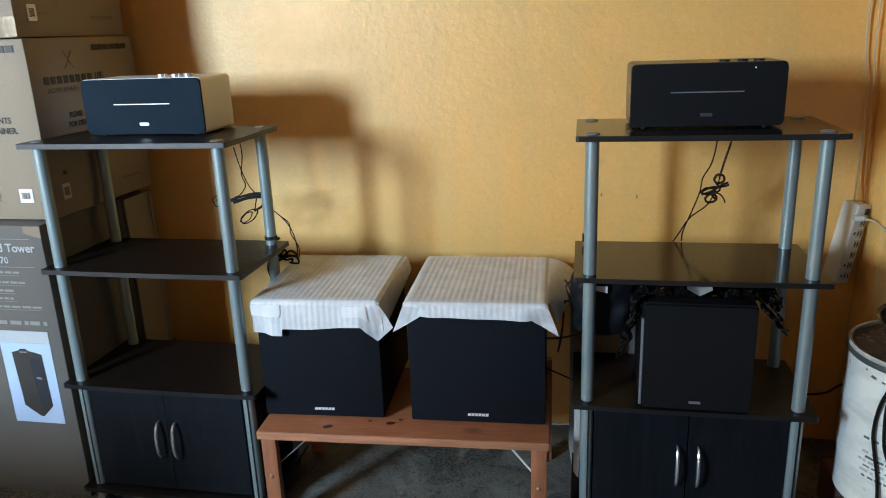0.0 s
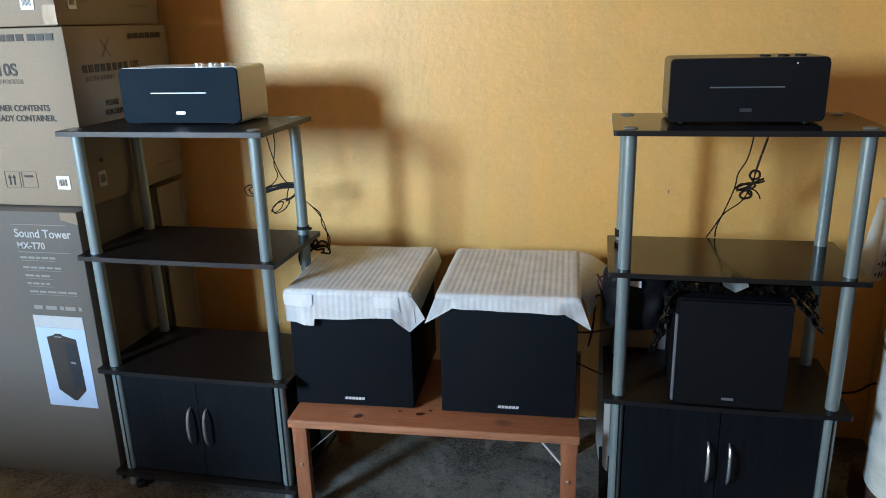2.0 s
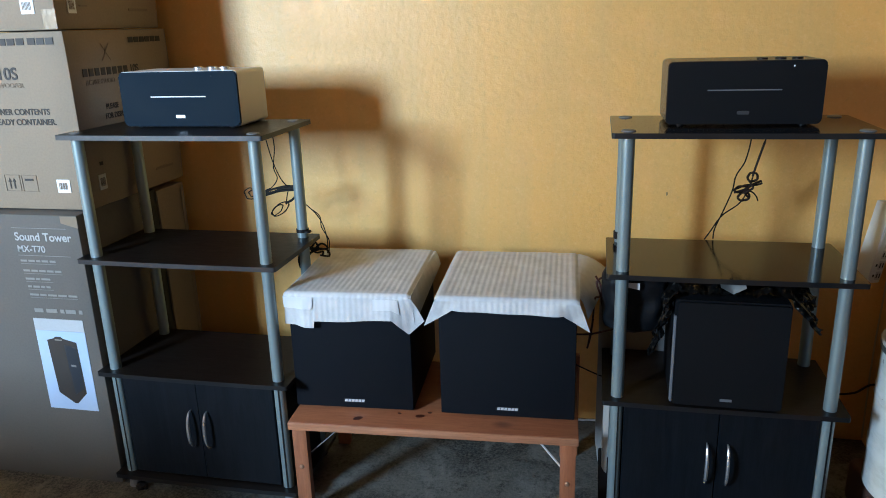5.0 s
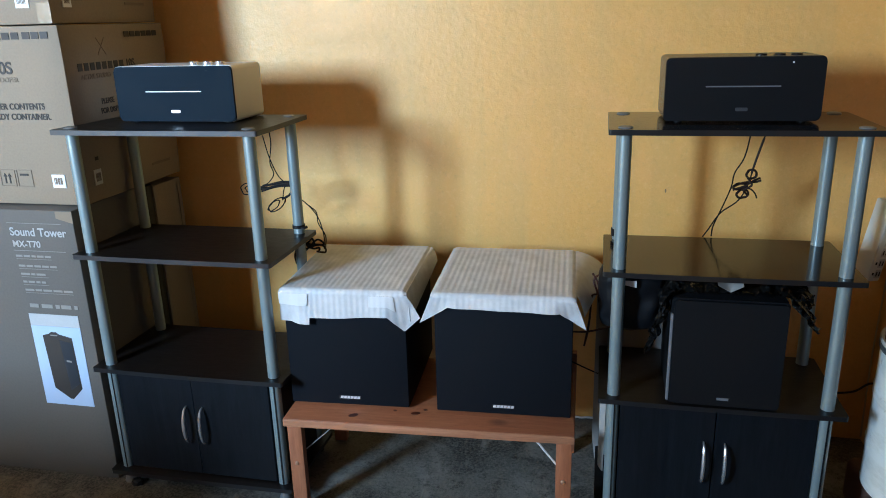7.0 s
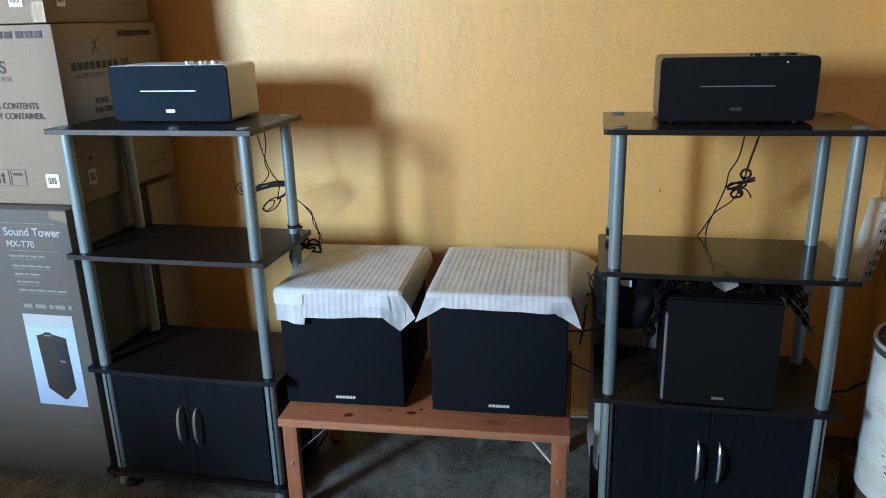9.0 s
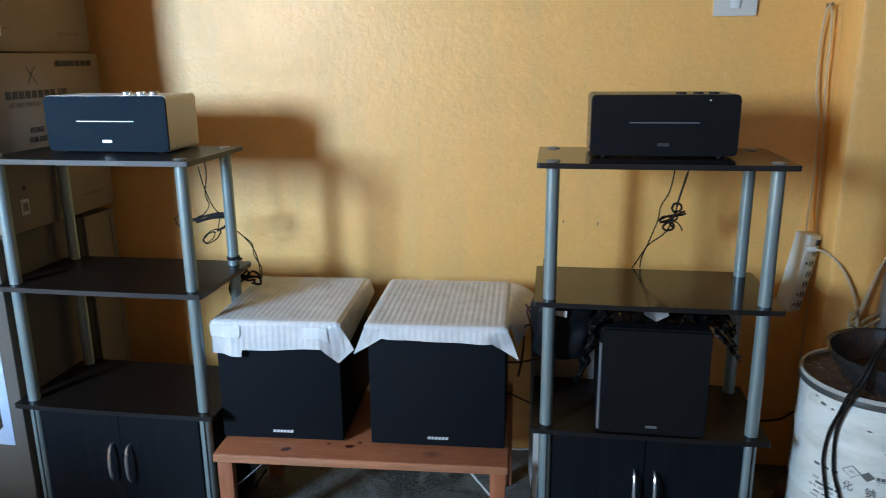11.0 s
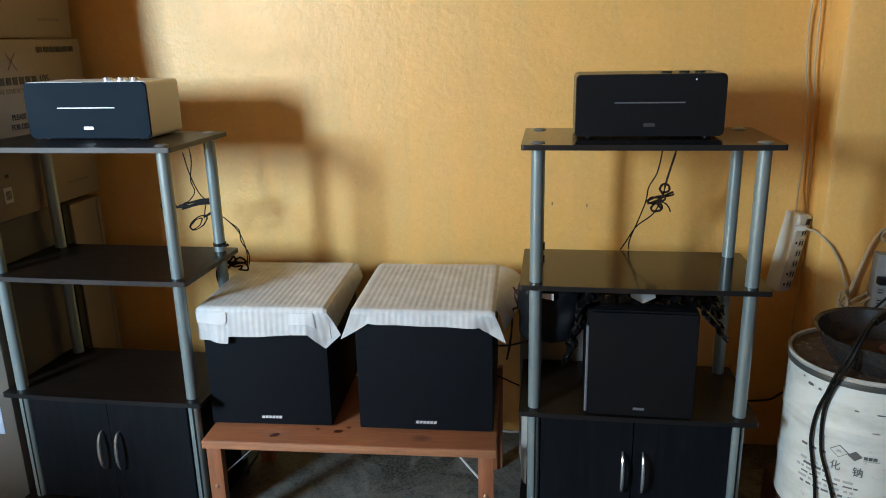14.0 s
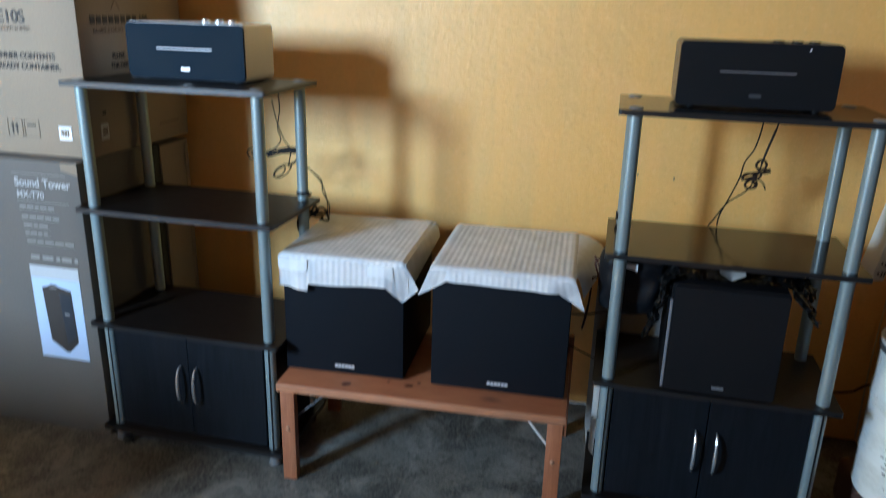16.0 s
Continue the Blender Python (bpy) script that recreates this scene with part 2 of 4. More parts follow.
# Cream vinyl, blued in its colour in place of cool light on the side.
CREAM_BLUED = plain("blued_cream_vinyl", (0.76, 0.77, 0.79), 0.32, vary=0.04, bump=0.03)
DARKWOOD = wood("dark_brown_vinyl", (0.030, 0.021, 0.016), (0.050, 0.034, 0.026), (0.8, 8, 8), 0.27, 0.03)
PINE = wood("orange_stained_pine", (0.27, 0.092, 0.042), (0.40, 0.155, 0.072), (0.8, 9, 9), 0.36, 0.08, 5.5)
PINE_EDGE = wood("worn_pale_pine_edge", (0.36, 0.15, 0.072), (0.52, 0.25, 0.135), (0.8, 9, 9), 0.45, 0.08, 5.0)
PINE_LEG = wood("orange_stained_pine_leg", (0.28, 0.10, 0.045), (0.40, 0.16, 0.078), (9, 9, 0.8), 0.4, 0.08)
FOAM, FILM = foam(), film()
FOAM_DOUBLE = plain("doubled_white_foam", (0.76, 0.78, 0.80), 0.4, vary=0.05, bump=0.2)

WHITE_METAL = plain("white_enamel", (0.78, 0.78, 0.76), 0.35, vary=0.06)
IVORY = plain("ivory_plastic", (0.66, 0.65, 0.60), 0.38, vary=0.06)
GREY_PLASTIC = plain("grey_plastic", (0.34, 0.34, 0.33), 0.45)
DRUM, RUST, BOWL_STEEL = drum_paint(), rust(), grimy_shaded_steel()
RIM = plain("dirty_white_rim", (0.56, 0.55, 0.51), 0.4, vary=0.7, scale=60, bump=0.3)
CLAMP = plain("dull_clamp_metal", (0.13, 0.135, 0.13), 0.35, 0.4)
STEEL = plain("stainless_steel", (0.24, 0.23, 0.22), 0.26, 1.0, 0.12, 20, 0.05)
DIRT = plain("dried_brown_residue", (0.055, 0.028, 0.020), 0.7, vary=0.5, bump=0.4)
CREAM_CORD = plain("cream_flex", (0.56, 0.45, 0.29), 0.45, vary=0.1)
REDWOOD = plain("red_brown_clay", (0.12, 0.060, 0.042), 0.7, vary=0.4, bump=0.4)
LED = bpy.data.materials.new("white_led")
LED.use_nodes = True
LED.node_tree.nodes["Principled BSDF"].inputs["Emission Color"].default_value = (0.8, 0.9, 1.0, 1)
LED.node_tree.nodes["Principled BSDF"].inputs["Emission Strength"].default_value = 1.6

# ---- building helpers ----


def part(name, bm, material, parent=None, label="", smooth=35):
    """Links a bmesh as one mesh object under a thing or a part."""
    me = bpy.data.meshes.new(name)
    bmesh.ops.recalc_face_normals(bm, faces=bm.faces)
    bm.to_mesh(me)
    bm.free()
    me.materials.append(material)
    if smooth:
        for p in me.polygons:
            p.use_smooth = True
        me.set_sharp_from_angle(angle=radians(smooth))
    ob = new(name, me)
    ob.parent = parent
    return tagged(ob, label) if label else ob


def thing(name, label, category, m=None, group=""):
    ob = new(name)
    ob.empty_display_size = 0.05
    ob.matrix_basis = m or Matrix()
    return tagged(ob, label, category, group)


def box(x0, x1, y0, y1, z0, z1, bevel=0.0, seg=2, bm=None):
    out = bm or bmesh.new()
    tmp = bmesh.new()
    bmesh.ops.create_cube(tmp, size=1)
    for v in tmp.verts:
        v.co = ((x0 + x1) / 2 + v.co.x * (x1 - x0), (y0 + y1) / 2 + v.co.y * (y1 - y0), (z0 + z1) / 2 + v.co.z * (z1 - z0))
    if bevel:
        bmesh.ops.bevel(tmp, geom=tmp.edges[:], offset=bevel, segments=seg, affect="EDGES", profile=0.5)
    if not bm:
        out.free()
        return tmp
    me = bpy.data.meshes.new("tmp")
    tmp.to_mesh(me)
    tmp.free()
    out.from_mesh(me)
    bpy.data.meshes.remove(me)
    return out


def lathe(profile, seg=40, bm=None, at=(0, 0, 0)):
    """Turns (r, z) points round the z axis."""
    bm = bm or bmesh.new()
    rings = []
    for r, z in profile:
        if r < 1e-5:
            rings.append([bm.verts.new((at[0], at[1], at[2] + z))])
        else:
            rings.append([bm.verts.new((at[0] + r * math.cos(2 * math.pi * i / seg), at[1] + r * math.sin(2 * math.pi * i / seg), at[2] + z)) for i in range(seg)])
    for a, b in zip(rings, rings[1:]):
        for i in range(seg):
            j = (i + 1) % seg
            if len(a) == 1 and len(b) == 1:
                continue
            if len(a) == 1:
                bm.faces.new((a[0], b[i], b[j]))
            elif len(b) == 1:
                bm.faces.new((a[i], a[j], b[0]))
            else:
                bm.faces.new((a[i], a[j], b[j], b[i]))
    return bm


def rod(r, z0, z1, seg=24, at=(0, 0), bevel=0.0):
    b = bevel
    return lathe([(0, z0), (r - b, z0), (r, z0 + b), (r, z1 - b), (r - b, z1), (0, z1)] if b else [(0, z0), (r, z0), (r, z1), (0, z1)], seg, None, (at[0], at[1], 0))


def spline(points, n=10):
    """Catmull-Rom through the points."""
    p = [Vector(q) for q in points]
    p = [2 * p[0] - p[1]] + p + [2 * p[-1] - p[-2]]
    out = []
    for a, b, c, d in zip(p, p[1:], p[2:], p[3:]):
        for i in range(n):
            t = i / n
            out.append(0.5 * ((2 * b) + (c - a) * t + (2 * a - 5 * b + 4 * c - d) * t * t + (3 * b - a - 3 * c + d) * t ** 3))
    out.append(p[-2])
    return out


def sweep(points, r, seg=7, n=10, bm=None, flat=1.0, thin=1.0):
    """A round cord along a smooth line through the points."""
    bm = bm or bmesh.new()
    line = spline(points, n)
    rings, side = [], None
    for i, q in enumerate(line):
        d = (line[min(i + 1, len(line) - 1)] - line[max(i - 1, 0)]).normalized()
        if side is None:
            side = d.orthogonal().normalized()
        side = (side - d * side.dot(d)).normalized()
        up = d.cross(side)
        k_r = r * (thin + (1 - thin) * math.sin(math.pi * i / (len(line) - 1)))
        rings.append([bm.verts.new(q + (side * math.cos(2 * math.pi * k / seg) + up * flat * math.sin(2 * math.pi * k / seg)) * k_r) for k in range(seg)])
    for a, b in zip(rings, rings[1:]):
        for k in range(seg):
            bm.faces.new((a[k], a[(k + 1) % seg], b[(k + 1) % seg], b[k]))
    bm.faces.new(rings[0][::-1])
    bm.faces.new(rings[-1])
    return bm


def sheet(fn, nu, nv, thick=0.0, bm=None):
    """A grid of points fn(u, v), u and v from 0 to 1, with an optional thickness along its normals."""
    out = bm or bmesh.new()
    tmp = bmesh.new()
    g = [[tmp.verts.new(fn(i / nu, j / nv)) for j in range(nv + 1)] for i in range(nu + 1)]
    for i in range(nu):
        for j in range(nv):
            tmp.faces.new((g[i][j], g[i + 1][j], g[i + 1][j + 1], g[i][j + 1]))
    if thick:
        bmesh.ops.recalc_face_normals(tmp, faces=tmp.faces)
        bmesh.ops.solidify(tmp, geom=tmp.faces[:], thickness=thick)
    me = bpy.data.meshes.new("tmp")
    tmp.to_mesh(me)
    tmp.free()
    out.from_mesh(me)
    bpy.data.meshes.remove(me)
    return out


def plate(outline, y0, y1, bm=None):
    """A flat piece with an outline in x and z, from y0 to y1."""
    bm = bm or bmesh.new()
    a = [bm.verts.new((x, y0, z)) for x, z in outline]
    b = [bm.verts.new((x, y1, z)) for x, z in outline]
    bm.faces.new(a)
    bm.faces.new(b[::-1])
    for i in range(len(a)):
        j = (i + 1) % len(a)
        bm.faces.new((a[i], b[i], b[j], a[j]))
    return bm


def rounded(x0, x1, z0, z1, r, n=6):
    pts = []
    for cx, cz, a0 in ((x1 - r, z0 + r, -90), (x1 - r, z1 - r, 0), (x0 + r, z1 - r, 90), (x0 + r, z0 + r, 180)):
        pts += [(cx + r * math.cos(radians(a0 + 90 * k / n)), cz + r * math.sin(radians(a0 + 90 * k / n))) for k in range(n + 1)]
    return pts


def lettering(name, words, size, material, parent, m, stretch=1.0, bold=0.018):
    """Raised print: its base line starts at the pose m, which reads along x and up y."""
    cu = bpy.data.curves.new(name, "FONT")
    cu.body, cu.size, cu.extrude, cu.offset = words, size, 0.0004, size * bold
    tmp = new(name, cu)
    me = bpy.data.meshes.new_from_object(tmp.evaluated_get(bpy.context.evaluated_depsgraph_get()))
    bpy.data.objects.remove(tmp)
    bpy.data.curves.remove(cu)
    me.materials.clear()
    me.materials.append(material)
    me.transform(m @ Matrix.Diagonal((stretch, 1, 1, 1)))
    ob = new(name, me)
    ob.parent = parent
    return ob


FACE_FRONT = pose(0, 0, 0, 90, 0, 0)        # print that faces -y
FACE_RIGHT = pose(0, 0, 0, 90, 0, 90)       # print that faces +x, reads towards +y

# ---- structure ----
def structure(name, bm, material, label):
    return tagged(part(name, bm, material, None, "", 0), label, "", "", "structure")


T = 0.15
floor_bm = bmesh.new()
box(LEFT_X - T, RIGHT_X + T, FRONT_Y - T, WALL_Y + T, -0.12, 0.0, bm=floor_bm)
structure("floor", floor_bm, FLOOR, "worn dark grey concrete floor with pale scuffs")
structure("wall_back", box(LEFT_X - T, RIGHT_X + T, WALL_Y, WALL_Y + T, 0.0, TOP_Z), WALL, "hand-plastered ochre yellow painted wall")
structure("wall_left", box(LEFT_X - T, LEFT_X, FRONT_Y, WALL_Y, 0, TOP_Z), WALL, "ochre painted side wall")
structure("wall_right", box(RIGHT_X, RIGHT_X + T, FRONT_Y, WALL_Y, 0, TOP_Z), CEIL, "unseen side wall, brown to limit bounced light")
bm = box(LEFT_X - T, WIN[0], FRONT_Y - T, FRONT_Y, 0, TOP_Z)
box(WIN[0], WIN[1], FRONT_Y - T, FRONT_Y, 0, WIN[2], bm=bm)
box(WIN[0], WIN[1], FRONT_Y - T, FRONT_Y, WIN[3], TOP_Z, bm=bm)
box(WIN[1], FILL[0], FRONT_Y - T, FRONT_Y, 0, TOP_Z, bm=bm)
box(FILL[0], FILL[1], FRONT_Y - T, FRONT_Y, FILL[3], TOP_Z, bm=bm)
box(FILL[0], FILL[1], FRONT_Y - T, FRONT_Y, 0, FILL[2], bm=bm)
box(FILL[1], RIGHT_X + T, FRONT_Y - T, FRONT_Y, 0, TOP_Z, bm=bm)
structure("wall_front", bm, WALL, "ochre painted wall with a window and an added fill opening")
# Unseen block added to keep window light off the tall box's lower part.
structure("unseen_light_blocker", box(LEFT_X, -1.62, 0.55, 0.68, 0, 0.735), BLOCKER_GREY, "added unseen block that shades the lower left")
structure("ceiling", box(LEFT_X - T, RIGHT_X + T, FRONT_Y - T, WALL_Y + T, TOP_Z, TOP_Z + 0.1), CEIL, "bare board ceiling")
structure("ground", box(-40, 40, -60, FRONT_Y - T - 0.005, -0.16, -0.06), FLOOR, "bare ground outside the windows")

# the column beside the corner, with a slightly wavy plaster arris
COL_X0, COL_X1, COL_Y = 0.850, 1.072, 2.215
bm = bmesh.new()
N = 60
for ring in range(N + 1):
    z = TOP_Z * ring / N
    w = 0.003 * noise.noise((0, 0, z * 9)) + 0.002 * noise.noise((3, 0, z * 31))
    w2 = 0.004 * noise.noise((7, 0, z * 13)) + 0.004 * noise.noise((9, 1, z * 47))
    for x, y in ((COL_X0 + w, WALL_Y - 0.002), (COL_X0 + w, COL_Y + 0.022), (COL_X0 + 0.006 + w, COL_Y + 0.007), (COL_X0 + 0.022 + w, COL_Y), (COL_X1 - 0.006 + w2, COL_Y), (COL_X1 + w2, COL_Y + 0.006), (COL_X1 + w2, WALL_Y - 0.002)):
        bm.verts.new((x, y, z))
bm.verts.ensure_lookup_table()
for ring in range(N):
    for k in range(6):
        a = ring * 7 + k
        bm.faces.new((bm.verts[a], bm.verts[a + 1], bm.verts[a + 8], bm.verts[a + 7]))
tagged(part("column", bm, WALL, None, "", 40), "ochre plastered corner column with a rough edge", "", "", "structure")
structure("trim", box(COL_X1 + 0.012, RIGHT_X, COL_Y + 0.03, WALL_Y - 0.002, 0, TOP_Z), BROWN, "dark brown painted panel beside the column")

# light switch on the wall
sw = thing("light_switch", "white plastic light switch with one rocker on the ochre wall", "switch", pose(0.552, WALL_Y, 1.480))
part("switch_plate", plate(rounded(-0.060, 0.060, -0.0365, 0.0365, 0.006), -0.009, 0, None), IVORY, sw)
part("rocker", box(-0.013, 0.013, -0.014, -0.0085, -0.016, 0.016, 0.002), WHITE_METAL, sw)

# ---- the two shelf units ----
TW, TD, TR = 0.516, 0.256, 0.016
ZB, ZL, ZM, ZT, TH = 0.056, 0.399, 0.745, 1.091, 0.013


def shelf_board(z, bow=0.004):
    """A shelf with rounded corners and a slightly bowed front; top at z."""
    x0, x1, y0, y1, r = -0.039, TW + 0.040, -0.037, TD + 0.037, 0.007
    pts = []
    for cx, cy, a0 in ((x1 - r, y1 - r, 0), (x0 + r, y1 - r, 90), (x0 + r, y0 + r, 180)):
        pts += [(cx + r * math.cos(radians(a0 + 90 * k / 5)), cy + r * math.sin(radians(a0 + 90 * k / 5))) for k in range(6)]
    for k in range(1, 16):
        u = k / 16
        pts.append((x0 + r + (x1 - x0 - 2 * r) * u, y0 - bow * (1 - (2 * u - 1) ** 2)))
    pts += [(x1 - r + r * math.cos(radians(270 + 90 * k / 5)), y0 + r + r * math.sin(radians(270 + 90 * k / 5))) for k in range(6)]
    bm = bmesh.new()
    rings = [[bm.verts.new((x + dx * 0, y, zz)) for x, y in pts] for zz, dx in ((z - TH, 0), (z, 0))]
    bm.faces.new(rings[0][::-1])
    bm.faces.new(rings[1])
    for i in range(len(pts)):
        j = (i + 1) % len(pts)
        bm.faces.new((rings[0][i], rings[0][j], rings[1][j], rings[1][i]))
    return bm


def handle_bm(x, z0, z1, y):
    """A thin bow handle that stands out towards -y."""
    pts = []
    for k in range(13):
        a = math.pi * k / 12
        pts.append((x, y - 0.026 * math.sin(a) ** 0.8, (z0 + z1) / 2 - (z1 - z0) / 2 * math.cos(a)))
    return sweep(pts, 0.0050, 8, 3, None, 1.0, 0.45)


def shelf_unit(m, label, top, edge, door_gap):
    u = thing("shelf_unit", label, "shelf unit", m, "shelf units")
    for z in (ZB, ZL, ZM, ZT):
        ob = part("shelf", shelf_board(z), top if z in (ZM, ZT) else WENGE_TOP, u, "", 30)
        # Left unit: lower boards get darker edging, shade put into the colour.
        ob.data.materials.append(edge if z == ZT else EDGE_SHADED if z == ZM and edge is EDGE else EDGE_DARK)
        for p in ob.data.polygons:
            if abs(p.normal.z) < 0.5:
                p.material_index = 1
    for fx in (0, 1):
        for fy in (0, 1):
            at = (fx * TW, fy * TD)
            for z0, z1 in ((ZB, ZL - TH), (ZL, ZM - TH), (ZM, ZT - TH)):
                t = part("tube", rod(TR, z0, z1, 24, at), TUBE, u)
                part("joint", rod(TR + 0.0012, z1 - 0.003, z1 - 0.0002, 24, at), BLACK, t, "black plastic joint ring")
                if z0 == ZB and fy == 0:
                    part("groove", box(at[0] + (0.003 if fx else 0.004) - 0.0016, at[0] + 0.0055, at[1] - TR - 0.0004, at[1] - TR + 0.003, z0 + 0.001, z1 - 0.004), BLACK, t, "dark slot down the tube")
            part("cap", lathe([(0, ZT + 0.004), (0.012, ZT + 0.0036), (0.0165, ZT + 0.002), (0.0175, ZT), (0, ZT)], 24, None, (*at, 0)), CAP, u, "flat grey end cap")
            part("foot", lathe([(0, 0), (0.017, 0), (0.019, 0.004), (0.016, 0.014), (0.0155, ZB - TH), (0, ZB - TH)], 20, None, (*at, 0)), CAP if fy == 0 else BLACK, u)
    for x in (0.0, TW):
        part("side_panel", box(x - 0.006, x + 0.006, TR + 0.002, TD - TR, ZB, ZL - TH), WENGE, u)
    part("back_panel", box(TR, TW - TR, TD - 0.004, TD + 0.002, ZB, ZL - TH), WENGE, u)
    mid = TW / 2
    for x0, x1, hx in ((TR + 0.003, mid - door_gap, mid - 0.026), (mid + door_gap, TW - TR - 0.003, mid + 0.026)):
        d = part("door", box(x0, x1, -0.010, 0.006, ZB + 0.004, ZL - TH - 0.005, 0.0012, 1), WENGE, u)
        h = part("handle", handle_bm(hx, 0.168, 0.283, -0.010), CHROME, d, "bowed brushed nickel handle")
    return u


UL, UR = pose(-1.401, 1.740, 0, 0, 0, -0.31), pose(0.045, 1.790, 0, 0, 0, 0.23)
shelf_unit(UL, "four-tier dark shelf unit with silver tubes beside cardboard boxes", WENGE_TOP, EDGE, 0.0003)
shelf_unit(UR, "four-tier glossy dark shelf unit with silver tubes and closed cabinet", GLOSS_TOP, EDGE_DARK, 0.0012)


# ---- compact speakers on the top shelves ----
def compact_speaker(m, label, body_mat, trim, badge_mat, knob_mat, led, knob_h, front_mat):
    s = thing("compact_speaker", label, "speaker", m, "compact speakers")
    w, h, d = 0.352, 0.152, 0.172
    part("body", plate(rounded(-w / 2, w / 2, 0.004, h, 0.012, 6), 0.010, d), body_mat, s)
    bm = plate(rounded(-w / 2 + 0.001, w / 2 - 0.001, 0.005, h - 0.001, 0.012, 6), 0.003, 0.0105)
    front = [e for e in bm.edges if all(abs(v.co.y - 0.003) < 1e-6 for v in e.verts)]
    bmesh.ops.bevel(bm, geom=front, offset=0.003, segments=2, affect="EDGES")
    part("front_panel", bm, front_mat, s, "black front baffle")
    part("trim_bar", box(-0.084, 0.082, 0.0012, 0.0036, 0.0835, 0.0865, 0.0008, 1), trim, s, "thin horizontal metal strip")
    part("badge", plate(rounded(-0.0135, 0.0135, 0.028, 0.036, 0.002, 3), 0.0014, 0.0035), badge_mat, s, "small blank name plate")
    for x in (0.042, 0.083, 0.120):
        k = part("knob", lathe([(0, h + knob_h), (0.0115, h + knob_h), (0.0125, h + knob_h - 0.001), (0.0125, h - 0.001), (0, h - 0.001)], 20, None, (x, 0.052, 0)), knob_mat, s)
        part("pointer", box(x - 0.0008, x + 0.0008, 0.041, 0.052, h + knob_h - 0.0002, h + knob_h + 0.0006), BLACK, k)
    for x in (-0.14, 0.14):
        for y in (0.03, 0.14):
            part("foot", rod(0.010, 0, 0.0045, 14, (x, y)), BLACK, s)
    if led:
        part("indicator_led", box(0.1022, 0.1050, 0.0018, 0.004, 0.1370, 0.1400, 0.001), LED, s, "lit white indicator")
    else:
        part("indicator_led", box(0.102, 0.105, 0.002, 0.004, 0.137, 0.140, 0.001), BLACK, s)
    return s


compact_speaker(pose(-1.144, 1.838, ZT, 0, 0, -0.2), "cream white compact speaker with dark front standing on the shelf unit", CREAM_BLUED, SILVER, SILVER, CHROME, False, 0.009, BAFFLE_BLUE_LIT)
compact_speaker(pose(0.309, 1.866, ZT, 0, 0, 0.6), "black-brown compact speaker with dark front standing on the glossy shelf", DARKWOOD, DIM_TRIM, EDGE, BLACK, True, 0.004, BAFFLE_BLACK)

# ---- bench ----
BYAW = 2.9
BENCH = pose(-0.840, 1.672, 0, 0, 0, BYAW)
BL, BD, BZ = 0.792, 0.42, 0.306
bench = thing("bench", "low orange-stained pine bench with dark knots on the concrete floor", "bench", BENCH)
part("bench_top", box(0, BL, 0.002, BD, BZ - 0.024, BZ, 0.003), PINE, bench)
part("front_edge", box(0, BL, -0.001, 0.004, BZ - 0.0235, BZ - 0.0015, 0.002), PINE_EDGE, bench, "paler worn front edge")
for x in (0.009, BL - 0.047):
    for y in (0.004, BD - 0.030):
        lg = part("leg", box(x, x + 0.041, y, y + 0.026, 0, BZ - 0.0245, 0.002), PINE_LEG, bench)
        part("bolt", lathe([(0, 0.004), (0.004, 0.0035), (0.0065, 0.001), (0.0065, 0), (0, 0)], 14), BRASS, lg).matrix_basis = pose(x + 0.020, y, 0.165, 90, 0, 0)
# Left brace is grey instead of white: its dimness is put into the colour.
for xa, za, xb, zb, r, mat in ((0.140, 0.278, 0.049, 0.195, 0.0016, DIM_TRIM), (0.688, 0.272, 0.755, 0.188, 0.0032, WHITE_METAL)):
    part("brace", sweep([(xa - 0.012 * (1 if xa > 0.4 else -1), 0.034, BZ - 0.026), (xa, 0.034, za), ((xa + xb) / 2, 0.034, (za + zb) / 2), (xb, 0.034, zb)], r, 6, 4), mat, bench, "thin white metal brace")
for i, (x, y, a, b) in enumerate(((0.190, 0.0415, 0.014, 0.009), (0.360, 0.071, 0.013, 0.008), (0.384, 0.092, 0.006, 0.005), (0.300, 0.080, 0.006, 0.004))):
    part("knot", lathe([(0, 0.0004), (1, 0.0004), (1, 0), (0, 0)], 16), plain("dark_wood_knot", (0.075, 0.013, 0.006), 0.45), bench, "dark wood knot").matrix_basis = Matrix.LocRotScale((x, y, BZ), Euler((0, 0, 0.5 - 0.3 * i)), (a, b, 1))

board = thing("wooden_post", "upright stained wooden post behind the bench", "post", pose(-0.188, 2.122, 0, 0, 0, 2))
part("plank", box(0.080, 0.128, -0.012, 0.012, 0, 0.352, 0.002), PINE_LEG, board)


